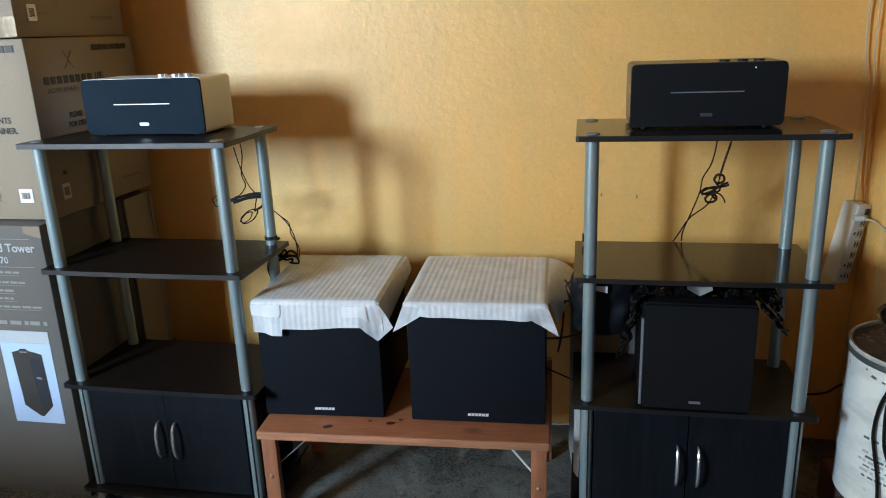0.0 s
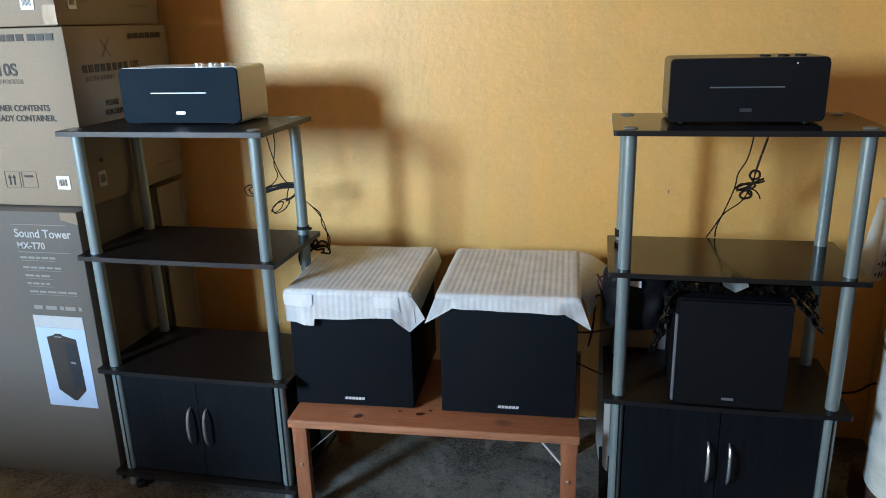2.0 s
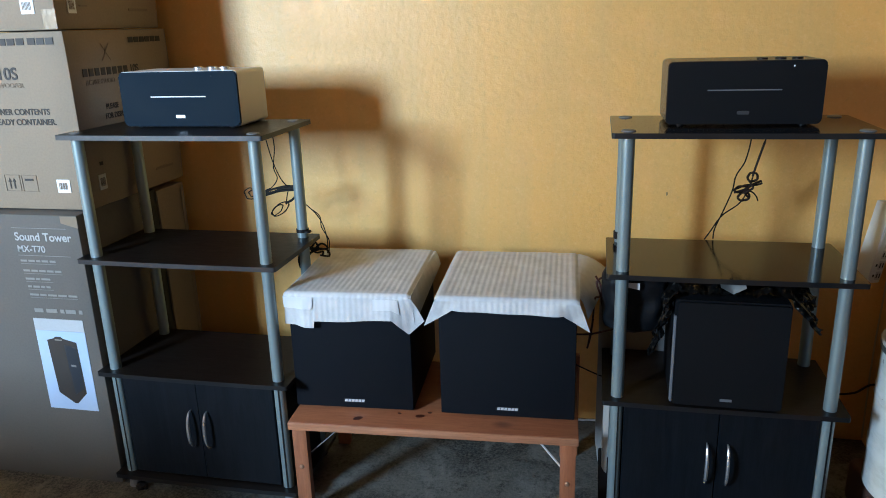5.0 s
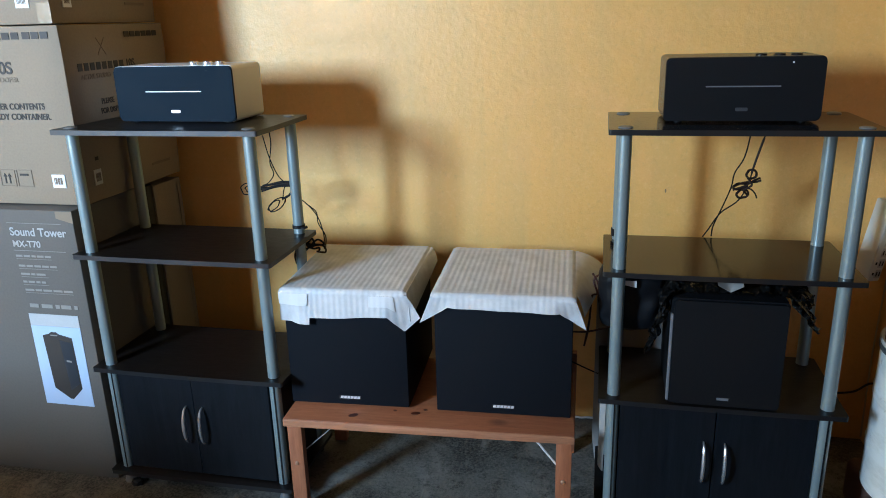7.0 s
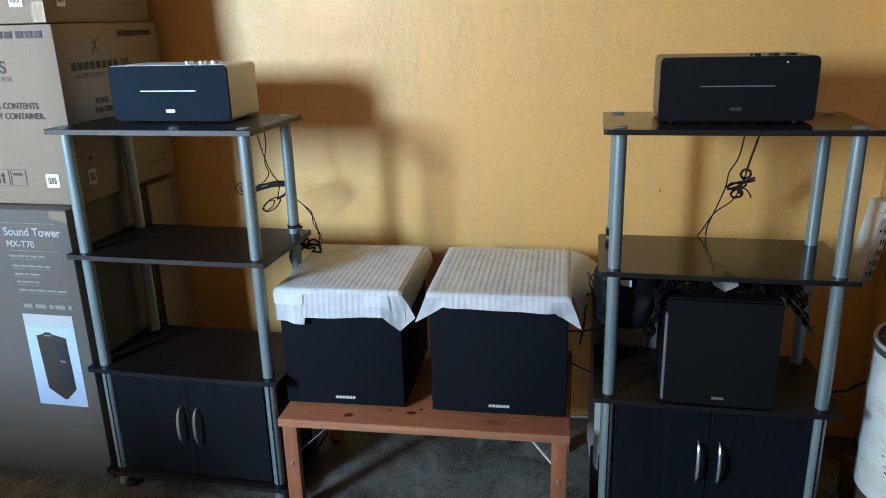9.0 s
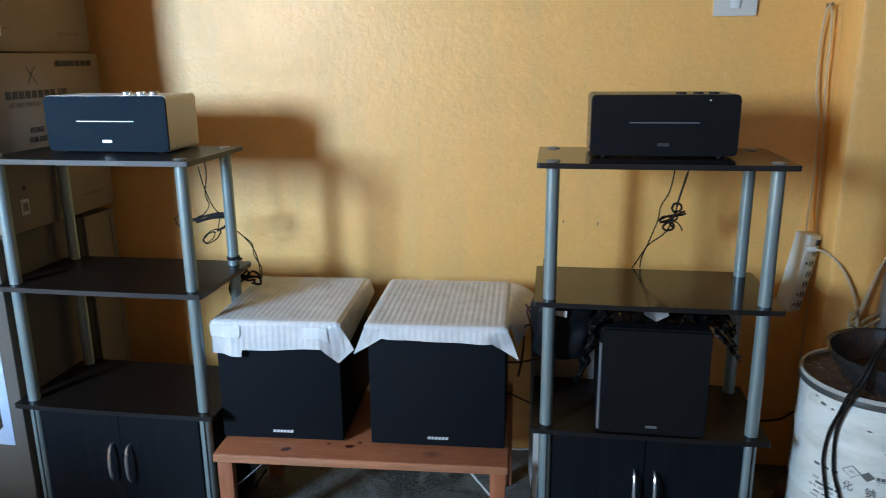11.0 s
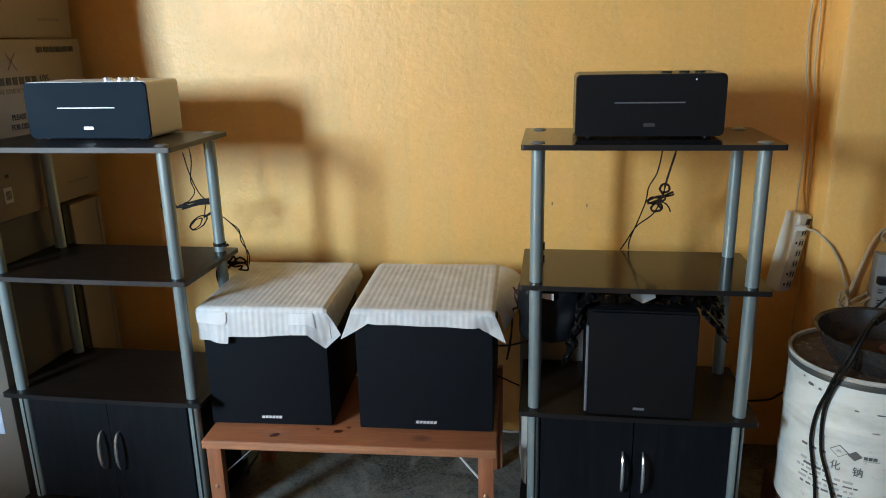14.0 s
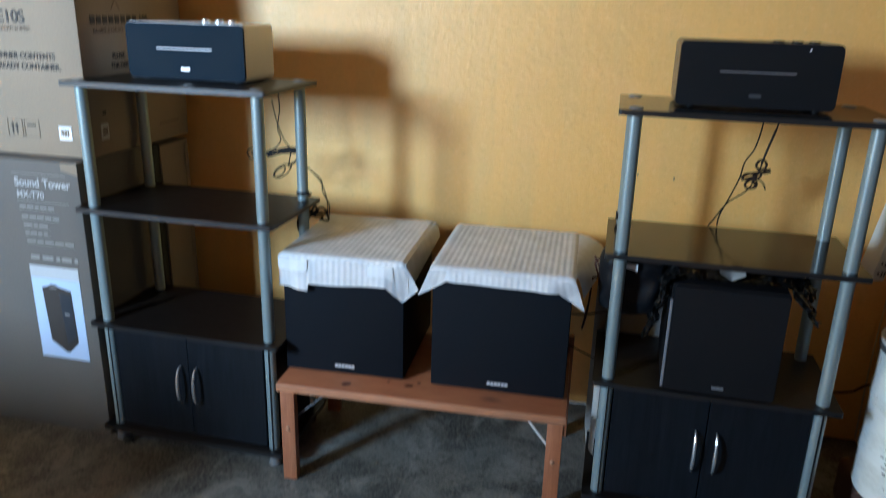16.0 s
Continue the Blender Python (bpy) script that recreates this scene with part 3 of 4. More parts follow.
# ---- subwoofers and their foam covers ----
def subwoofer(m, w, label):
    s = thing("subwoofer", label, "subwoofer", m, "subwoofers on the bench")
    h, d = 0.352, 0.385
    part("cabinet", box(-w / 2, w / 2, 0.012, d, 0.004, h, 0.003), SATIN, s)
    part("grille", box(-w / 2 + 0.001, w / 2 - 0.001, 0, 0.0125, 0.004, h - 0.001, 0.003), CLOTH, s, "black cloth grille")
    b = part("badge", plate([(-0.031, 0.023), (0.029, 0.023), (0.031, 0.0335), (-0.029, 0.0335)], -0.0022, 0.001), EDGE_DARK, s, "small name badge in silver and black")
    for i in range(6):
        x = -0.026 + i * 0.0096
        part("badge_bar", plate([(x - 0.0006, 0.0244), (x + 0.0076, 0.0244), (x + 0.0094, 0.0322), (x + 0.0014, 0.0322)], -0.003, -0.002), SILVER, b)
    for x in (-w / 2 + 0.04, w / 2 - 0.04):
        for y in (0.05, d - 0.05):
            part("foot", rod(0.014, 0, 0.0045, 14, (x, y)), BLACK, s)
    return s


SUB_A, SUB_B = pose(-0.677, 1.772, BZ, 0, 0, 3.2), pose(-0.246, 1.789, BZ, 0, 0, 2.4)
WA, WB = 0.342, 0.366
subwoofer(SUB_A, WA, "black subwoofer with cloth grille under packing foam on the bench")
subwoofer(SUB_B, WB, "black subwoofer with cloth grille under a foam sheet on the bench")


def rib(x):
    return 0.0007 * math.sin(math.pi * x / 0.0160) ** 2


def foam_cover(m, w, label, drop, flare, patches, tail):
    """A ribbed sheet over the top that hangs over the front edge. drop(u): its length down the front;
    flare: how far its left and right corners swing outwards; patches: taped strips (u0, u1, q0, q1) on the front."""
    s = thing("foam_sheet", label, "packing foam", m, "foam sheets on the subwoofers")
    d, h, r = 0.392, 0.3535, 0.010

    def fn(u, v, out=0.0):
        x = -w / 2 - 0.006 + u * (w + 0.012)
        wob = 0.003 * noise.noise((x * 9, v * 4, w * 10))
        edge = min(u, 1 - u)
        if v < 0.6:                                  # top, from the back to the front
            y = d - (d + 0.002) * (v / 0.6)
            return (x, y, h + rib(x) + abs(wob) + 0.001 - (0.006 * (1 - edge / 0.03) if edge < 0.03 else 0))
        if v < 0.7:                                  # the rounded bend
            a = (v - 0.6) / 0.1 * math.pi / 2
            rr = r + rib(x)
            return (x, -0.002 - rr * math.sin(a), h - r + rr * math.cos(a) + 0.001 - (0.006 * (1 - edge / 0.03) if edge < 0.03 else 0))
        q = (v - 0.7) / 0.3
        corner_l, corner_r = max(0.0, 1 - u / 0.16) ** 1.3, max(0.0, 1 - (1 - u) / 0.16) ** 1.3
        xx = x - flare[0] * q * corner_l + flare[1] * q * corner_r
        wave = 0.010 * q * (0.6 + noise.noise((x * 14, 2.0, w))) + 0.004 * q * math.sin(u * 40) * max(corner_l, corner_r)
        yy = -0.014 - rib(x) - wave + 0.030 * q * max(corner_l, corner_r) * (1 if max(flare) > 0.03 else 0.4)
        return (xx, min(yy, -0.004) - out, h - r - drop(u) * q)

    part("cover", sheet(fn, 150, 40, 0.0012), FOAM, s, "ribbed white packing foam", 60)
    for u0, u1, q0, q1 in patches:
        part("patch", sheet(lambda u, v: fn(u0 + (u1 - u0) * u, 0.7 + 0.3 * (q0 + (q1 - q0) * v), 0.0024 + 0.003 * v * (1 - u)), 14, 8, 0.0008), FOAM_DOUBLE, s, "strip of foam taped across the front", 60)
    if tail:
        a, b, c, e = (Vector(p) for p in tail)
        part("side_flap", sheet(lambda u, v: a.lerp(b, u).lerp(e.lerp(c, u), v) + Vector((0, 0, 0.012 * math.sin(math.pi * v) + rib(v * 0.3))), 24, 12, 0.0012), FOAM, s, "foam flap hanging out at the side", 60)
    return s


HT = 0.3535


def drop_a(u):
    base = 0.066 + 0.005 * math.sin(u * 5)
    if u < 0.235:
        base += 0.020
    return base + 0.046 * max(0.0, 1 - abs(u - 0.93) / 0.08)


def drop_b(u):
    return 0.026 + 0.008 * u + 0.052 * max(0.0, 1 - u / 0.13) ** 0.9 + 0.046 * max(0.0, 1 - (1 - u) / 0.12) ** 0.9


foam_cover(SUB_A, WA, "ribbed white packing foam taped over a subwoofer", drop_a, (0.004, 0.034), [(0.002, 0.235, 0.02, 0.40), (0.71, 0.90, 0.05, 0.52)],
           ((WA / 2 + 0.005, 0.39, HT), (WA / 2 + 0.006, -0.008, HT - 0.004), (WA / 2 + 0.014, -0.006, HT - 0.088), (WA / 2 + 0.030, 0.36, HT - 0.034)))
foam_cover(SUB_B, WB, "ribbed white packing foam sheet draped over a subwoofer", drop_b, (0.032, 0.028), [],
           ((WB / 2 + 0.005, 0.39, HT), (WB / 2 + 0.005, 0.02, HT - 0.004), (WB / 2 + 0.030, 0.05, HT - 0.075), (WB / 2 + 0.105, 0.36, HT - 0.050)))


# ---- cardboard boxes ----
def carton(name, label, m, w, d, h, mat):
    """A closed box; the origin is the right front bottom corner, it reaches to -x and +y."""
    c = thing(name, label, "cardboard box", m)
    bm = box(-w, 0, 0, d, 0, h, 0.004, 2)
    bmesh.ops.subdivide_edges(bm, edges=[e for e in bm.edges if e.calc_length() > 0.1], cuts=6, use_grid_fill=True)
    for v in bm.verts:
        k = noise.noise_vector(v.co * 3.1 + Vector((w * 7, d * 5, h * 3)))
        inside = min(v.co.x + w, -v.co.x) > 0.02 or min(v.co.z, h - v.co.z) > 0.02
        printed = abs(v.co.y) < 0.006 or abs(v.co.x) < 0.006
        v.co += k * (0.0005 if printed else 0.0035 if inside else 0.0022)
    for v in bm.verts:                               # softened, knocked corners
        near = min(v.co.z, h - v.co.z) < 0.02 and v.co.x > -0.02
        if near:
            v.co += Vector((-0.006, 0.003, 0.0)) * (0.4 + abs(noise.noise(v.co * 21)))
    part("carton", bm, mat, c, "", 40)
    return c


def print_bar(parent, mat, face, x0, x1, z0, z1, off, name="print_bar"):
    """A bar of print on the front (x) or on the right side (y) of a carton."""
    if face == "front":
        return part(name, box(x0, x1, off - 0.0006, off + 0.0004, z0, z1), mat, parent)
    return part(name, box(off - 0.0004, off + 0.0006, x0, x1, z0, z1), mat, parent)


TOWER_H = 0.862
tower = carton("tower_carton", "tall cardboard box printed with white text and a picture", pose(-1.442, 1.735, 0, 0, 0, 0), 0.46, 0.322, TOWER_H, BOARD_TOWER)
PR = -0.0012


def on_front(x, z):
    return Matrix.Translation((x, PR, z)) @ FACE_FRONT


def on_side(y, z):
    return Matrix.Translation((0.0011, y, z)) @ FACE_RIGHT


lettering("print", "Sound Tower", 0.034, WHITE_INK, tower, on_front(-0.213, 0.786), 0.98)
lettering("print", "MX-T70", 0.027, WHITE_INK, tower, on_front(-0.211, 0.752), 1.0)
print_bar(tower, WHITE_PALE, "front", -0.218, -0.040, 0.8225, 0.824, PR)
print_bar(tower, WHITE_PALE, "front", -0.212, -0.040, 0.7405, 0.742, PR)
for z, a, b in ((0.722, -0.208, -0.092), (0.692, -0.205, -0.078), (0.667, -0.203, -0.112), (0.643, -0.201, -0.116), (0.618, -0.199, -0.040)):
    x = a
    while x < b - 0.012:
        e = min(b, x + random.choice((0.014, 0.022, 0.030)))
        print_bar(tower, WHITE_PALE, "front", x, e, z, z + 0.006, PR)
        x = e + 0.004
    print_bar(tower, WHITE_PALE, "front", a, b, z - 0.0065, z - 0.0055, PR)
for x, e in ((-0.195, -0.165), (-0.155, -0.118), (-0.108, -0.094), (-0.090, -0.056), (-0.046, -0.034)):
    print_bar(tower, WHITE_PALE, "front", x, e, 0.566, 0.578, PR)
pic = part("picture_panel", box(-0.206, -0.040, PR - 0.0006, PR + 0.0006, 0.250, 0.508), PICTURE, tower, "pale blue printed picture panel")
part("picture_strip", box(-0.206, -0.040, PR - 0.0006, PR + 0.0006, 0.5085, 0.546), plain("grey_printed_strip", (0.44, 0.46, 0.48), 0.5), tower, "pale grey printed strip")
part("picture_shape", plate([(-0.172, 0.478), (-0.150, 0.484), (-0.142, 0.490), (-0.124, 0.490), (-0.117, 0.484), (-0.074, 0.474), (-0.070, 0.308), (-0.106, 0.272), (-0.116, 0.272), (-0.164, 0.306)], PR - 0.0014, PR - 0.0004), INK, pic, "printed picture of a dark tower speaker")
part("picture_shape", plate([(-0.117, 0.466), (-0.078, 0.458), (-0.075, 0.325), (-0.108, 0.300)], PR - 0.0019, PR - 0.0012), plain("print_highlight", (0.030, 0.034, 0.042), 0.4), pic, "lighter printed side of the tower speaker")
part("picture_shape", plate([(-0.146, 0.4815), (-0.120, 0.4815), (-0.122, 0.478), (-0.144, 0.478)], PR - 0.0019, PR - 0.0012), WHITE_PALE, pic)
part("picture_shape", plate([(-0.105, 0.402), (-0.088, 0.400), (-0.088, 0.394), (-0.105, 0.396)], PR - 0.0024, PR - 0.0017), WHITE_PALE, pic)
bm = sheet(lambda u, v: (-0.052 + 0.053 * u, -0.0016 - 0.0012 * abs(noise.noise((u * 9, v * 9, 1))), TOWER_H - 0.034 * (1 - v) * (0.6 + 0.4 * u) - 0.002), 10, 8)
part("tape", bm, TAPE, tower, "crumpled clear tape at the corner")

CX, CY, CW, CD, CH = -1.424, 1.785, 0.49, 0.49, 0.490
for i, (z, dx, yaw) in enumerate(((TOWER_H + 0.004, 0.0, 0.0), (TOWER_H + 0.004 + CH + 0.003, -0.012, 0.8))):
    c = carton("subwoofer_carton", ("cardboard box with dark print standing on the tall box", "cardboard box with dark print stacked on another box")[i], pose(CX + dx, CY, z, 0, 0, yaw), CW, CD, CH, BOARD_FRONT)
    if i == 0:
        # brand plates and product line as plain bars
        for k, x in enumerate((-0.204, -0.176, -0.147, -0.112, -0.084, -0.056)):
            print_bar(c, INK, "front", x, x + 0.023, 0.456, 0.474, PR)
        lettering("print", "E10S", 0.046, INK, c, on_front(-0.252, 0.366), 1.0)
        lettering("print", "SUBWOOFER", 0.018, INK_PALE, c, on_front(-0.262, 0.344), 1.05)
        lettering("print", "INNER CONTENTS", 0.0235, INK, c, on_front(-0.264, 0.270), 0.92)
        lettering("print", "READY CONTAINER.", 0.0235, INK, c, on_front(-0.268, 0.242), 0.92)
        for x in (-0.270, -0.214):
            fr = print_bar(c, INK_PALE, "front", x, x + 0.050, 0.052, 0.0535, PR, "print_frame")
            for x0, x1, z0, z1 in ((x, x + 0.050, 0.0985, 0.1), (x, x + 0.0015, 0.053, 0.099), (x + 0.0485, x + 0.05, 0.053, 0.099)):
                print_bar(c, INK_PALE, "front", x0, x1, z0, z1, PR, "print_frame")
        for x in (-0.254, -0.240):
            part("print_arrow", plate([(x - 0.006, 0.080), (x, 0.090), (x + 0.006, 0.080), (x + 0.002, 0.080), (x + 0.002, 0.060), (x - 0.002, 0.060), (x - 0.002, 0.080)], PR - 0.0006, PR + 0.0004), INK, c)
        print_bar(c, INK, "front", -0.204, -0.176, 0.083, 0.089, PR)
        st = part("sticker", box(-0.100, -0.058, PR - 0.001, PR + 0.001, 0.050, 0.088), PAPER, c, "white square sticker")
        for k in range(7):
            print_bar(st, INK_PALE, "front", -0.093 + 0.004 * k, -0.091 + 0.004 * k + 0.001 * (k % 2), 0.060, 0.079, PR - 0.0012)
        for k in range(6):
            print_bar(c, INK, "side", 0.280 + 0.029 * k, 0.303 + 0.029 * k, 0.452, 0.468, 0.0011)
        for k in range(8):
            print_bar(c, INK, "side", 0.052 + 0.0265 * k, 0.0705 + 0.0265 * k, 0.366, 0.387, 0.0011)
        lettering("print", "10S", 0.032, INK, c, on_side(0.268, 0.366), 0.95)
        lettering("print", "ACTIVE STUDIO", 0.019, INK_PALE, c, on_side(0.060, 0.343), 0.95)
        lettering("print", "PLEASE", 0.022, INK, c, on_side(0.130, 0.270), 0.85)
        lettering("print", "FOR DISPLAY", 0.022, INK, c, on_side(0.122, 0.243), 0.85)
        for sgn in (1, -1):
            part("print_cross", box(-0.0004, 0.0008, -0.030, 0.030, -0.0012, 0.0012), INK_PALE, c).matrix_basis = pose(0.0011, 0.165, 0.430, 52 * sgn, 0, 0)
        st = part("sticker", box(-0.001, 0.0016, 0.046, 0.078, 0.048, 0.092), plain("grey_sticker", (0.55, 0.54, 0.52), 0.5), c, "pale sticker with a code")
        for k in range(5):
            print_bar(st, INK_PALE, "side", 0.052 + 0.0045 * k, 0.0545 + 0.0045 * k, 0.058, 0.082, 0.0018)
        print_bar(c, INK_PALE, "side", 0.330, 0.430, 0.052, 0.060, 0.0011)
        print_bar(c, INK, "side", 0.060, 0.074, 0.118, 0.128, 0.0011)
    else:
        st = part("sticker", box(-0.100, -0.060, PR - 0.001, PR + 0.001, 0.042, 0.082), PAPER, c, "white square sticker")
        for k in range(7):
            print_bar(st, INK_PALE, "front", -0.094 + 0.004 * k, -0.092 + 0.004 * k, 0.052, 0.072, PR - 0.0012)
        st = part("sticker", box(-0.001, 0.0016, 0.052, 0.086, 0.042, 0.085), PAPER, c, "pale sticker with a code")
        for k in range(5):
            print_bar(st, INK_PALE, "side", 0.058 + 0.0045 * k, 0.060 + 0.0045 * k, 0.052, 0.075, 0.0018)
        print_bar(c, INK_PALE, "side", 0.330, 0.430, 0.050, 0.058, 0.0011)
        print_bar(c, INK_PALE, "side", 0.100, 0.135, 0.060, 0.064, 0.0011)
    bm = sheet(lambda u, v: (-0.040 + 0.041 * u, -0.0016 - 0.0014 * abs(noise.noise((u * 7, v * 9, i + 3))), 0.003 + 0.05 * v), 10, 8)
    part("tape", bm, TAPE, c, "clear tape over the edge")

# behind the tall box: a black panel that fills the dark gap, and one more carton
slab = thing("black_gap_filler", "black panel filling the dark gap between two cardboard boxes", "slab", pose(-1.430, 2.070, 0))
part("panel", box(-0.40, 0.0, 0, 0.036, 0, 0.858, 0.004), BLACK, slab)
back = carton("rear_carton", "plain cardboard box standing against the wall", pose(-1.430, 2.112, 0, 0, 0, 0), 0.42, 0.160, 0.848, BOARD_FRONT)
part("edge_strip", box(0.0008, 0.0022, 0.134, 0.152, 0.02, 0.835), BOARD_FRONT, back, "paler folded cardboard edge")


# ---- on and round the glossy shelf unit ----
low_sub = thing("shelf_subwoofer", "black subwoofer with a pale edge highlight standing on the lower shelf", "subwoofer", pose(0.3075, 1.752, ZL, 0, 0, -0.5))
SW, SH, SD = 0.268, 0.288, 0.262
part("cabinet", box(-SW / 2 + 0.001, SW / 2 - 0.001, 0.020, SD, 0.004, SH - 0.004, 0.004), SATIN, low_sub)
part("front_frame", plate(rounded(-SW / 2, SW / 2, 0.003, SH - 0.003, 0.010, 5), 0.010, 0.0205), SATIN, low_sub)
part("grille", plate(rounded(-SW / 2 + 0.006, SW / 2 - 0.003, 0.006, SH - 0.007, 0.010, 5), 0.0, 0.0105), BAFFLE_BLACK, low_sub, "black cloth grille")
# Pale strip drawn in place of the highlight along the rounded left edge.
part("edge_strip", box(-SW / 2 - 0.0012, -SW / 2 + 0.0058, 0.003, 0.0205, 0.010, SH - 0.045, 0.0015, 1), DIM_TRIM, low_sub, "narrow pale strip drawn as the highlight of the rounded edge")
part("badge", box(-0.014, 0.014, -0.0016, 0.001, 0.0225, 0.029), DIM_TRIM, low_sub, "small blank name plate")
for x in (-0.11, 0.11):
    for y in (0.03, SD - 0.03):
        part("foot", rod(0.011, 0, 0.0045, 12, (x, y)), BLACK, low_sub)

# crumpled plastic film lying over it
crumple = thing("plastic_film", "crumpled shiny black plastic film draped over the shelf subwoofer", "plastic film", pose(0.3045, 1.756, ZL + SH))


def film_fn(u, v):
    x = -0.160 + 0.345 * u
    y = 0.004 + 0.25 * v
    z = 0.010 + 0.016 * abs(noise.noise((x * 26, y * 21, 1.3))) + 0.012 * abs(noise.noise((x * 70, y * 66, 4)))
    over_l, over_r = max(0.0, -0.130 - x), max(0.0, x - 0.130)
    z -= 1.2 * over_l + 0.9 * over_r
    y += 0.012 * noise.noise((x * 30, 3, v * 9))
    return (x, y, z)


part("film", sheet(film_fn, 80, 44), FILM, crumple, "", 25)


def rag(a, b, c, width, seed):
    """A narrow crumpled strip of film that hangs along three points."""
    line = spline([a, b, c], 14)

    def fn(u, v):
        p = line[int(round(v * (len(line) - 1)))]
        k = noise.noise_vector((u * 4 + seed, v * 7, seed))
        return (p.x + (u - 0.5) * width * (1 - 0.6 * v) + 0.018 * k.x, p.y + 0.04 * (u - 0.5) + 0.016 * k.y, p.z + 0.012 * k.z)

    return sheet(fn, 12, 28)


part("rag", rag((-0.132, 0.03, 0.018), (-0.158, 0.018, -0.070), (-0.180, 0.012, -0.150), 0.036, 2.0), FILM, crumple, "", 20)
part("rag", rag((0.130, 0.05, 0.020), (0.170, 0.030, -0.025), (0.208, 0.030, -0.078), 0.030, 6.0), FILM, crumple, "", 20)
part("rag", rag((0.140, 0.12, 0.022), (0.185, 0.10, -0.010), (0.200, 0.10, -0.060), 0.060, 9.0), FILM, crumple, "", 20)
# Pale piece laid on the film to draw its bright glint.
part("glint_piece", sheet(lambda u, v: (-0.028 + 0.058 * u, 0.006 + 0.05 * v, 0.033 + 0.010 * v - 0.016 * (1 - v) * (1 - abs(2 * u - 1))), 8, 4, 0.0006), GREY_PLASTIC, crumple, "pale grey piece drawn as a glint on the film")

bag = thing("black_bag", "black plastic bag hanging under the middle shelf", "bag", pose(0.080, 1.900, 0.0))


def bag_fn(u, v):
    a = 2 * math.pi * u
    prof = (0.75, 0.97, 1.0, 1.0, 0.98, 0.86, 0.0)
    q = v * 6
    i = min(5, int(q))
    r = prof[i] + (prof[i + 1] - prof[i]) * (q - i)
    sx = math.copysign(abs(math.cos(a)) ** 0.55, math.cos(a))
    sy = math.copysign(abs(math.sin(a)) ** 0.55, math.sin(a))
    k = noise.noise_vector((math.cos(a) * 2, math.sin(a) * 2, v * 5)) * 0.010
    return (0.082 * r * sx + k.x, 0.075 * r * sy + k.y, 0.732 - 0.190 * min(1.0, v * 1.05) + 0.3 * k.z * v)


bm = sheet(bag_fn, 48, 24)
bmesh.ops.remove_doubles(bm, verts=bm.verts[:], dist=0.0004)
part("bag", bm, SATIN, bag, "", 45)
part("paper_tag", sheet(lambda u, v: (-0.030 + 0.040 * u, -0.088, 0.704 - 0.010 * v - 0.008 * u * v), 4, 3, 0.0006), PAPER, bag, "white paper tag")

board2 = thing("foam_board", "pale grey packing board standing behind the shelf unit", "packing board", pose(-0.006, 2.098, 0))
bm = plate([(0.010, 0.0), (0.30, 0.0), (0.30, 0.56), (0.0, 0.56), (0.0, 0.075)], 0, 0.020)
part("board", bm, plain("pale_grey_foam_board", (0.30, 0.295, 0.285), 0.7, vary=0.1), board2)

strip_w = thing("foam_strip", "white foam strip leaning against the cabinet side", "packing foam", pose(0.012, 1.812, 0))
# Given a grey base colour, dimmer than the other foam.
part("strip", plate([(0.008, 0.150), (0.014, 0.146), (0.016, 0.384), (0.0, 0.384), (0.0, 0.165)], 0, 0.060), plain("greyed_foam", (0.42, 0.43, 0.42), 0.7), strip_w)


# ---- cables ----
def cord(name, label, lines, r, mat, n=8, category="cable"):
    c = thing(name, label, category)
    for pts in lines:
        part("cord", sweep(pts, r, 7, n), mat, c)
    return c


def loop(cx, cy, cz, rx, rz, tilt=0.0, turns=1.0, start=0.0, k=14):
    out = []
    for i in range(int(k * turns) + 1):
        a = start + 2 * math.pi * i / k
        x, z = rx * math.cos(a), rz * math.sin(a)
        out.append((cx + x * math.cos(tilt) - z * math.sin(tilt), cy + 0.004 * math.sin(2 * a + i), cz + x * math.sin(tilt) + z * math.cos(tilt)))
    return out


cord("speaker_cable", "thin black cable tied in bundles behind the cream speaker", [
    [(-1.006, 2.100, 1.066), (-0.999, 2.100, 0.999), (-1.008, 2.100, 0.936), (-0.999, 2.100, 0.900), (-1.019, 2.100, 0.872), (-1.040, 2.100, 0.862)],
    [(-1.024, 2.100, 1.019), (-1.010, 2.100, 0.957), (-0.988, 2.100, 0.900), (-0.962, 2.100, 0.869)],
    loop(-1.091, 2.100, 0.850, 0.024, 0.018, 0.1, 1.2),
    loop(-1.086, 2.104, 0.851, 0.016, 0.010, 0.2, 1.2),
    loop(-0.998, 2.100, 0.802, 0.034, 0.015, 0.62, 2.1),
    loop(-1.040, 2.166, 0.781, 0.026, 0.010, 0.70, 1.1),
    [(-0.967, 2.100, 0.828), (-0.957, 2.100, 0.833), (-0.936, 2.098, 0.835), (-0.895, 2.100, 0.804), (-0.864, 2.100, 0.763), (-0.850, 2.100, 0.709), (-0.852, 2.100, 0.662)],
    [(-0.900, 2.100, 0.808), (-0.871, 2.104, 0.781), (-0.867, 2.104, 0.745), (-0.846, 2.104, 0.705), (-0.848, 2.104, 0.668)],
    [(-0.966, 2.100, 0.862), (-0.972, 2.100, 0.843), (-0.977, 2.100, 0.817)]], 0.0017, RUBBER)
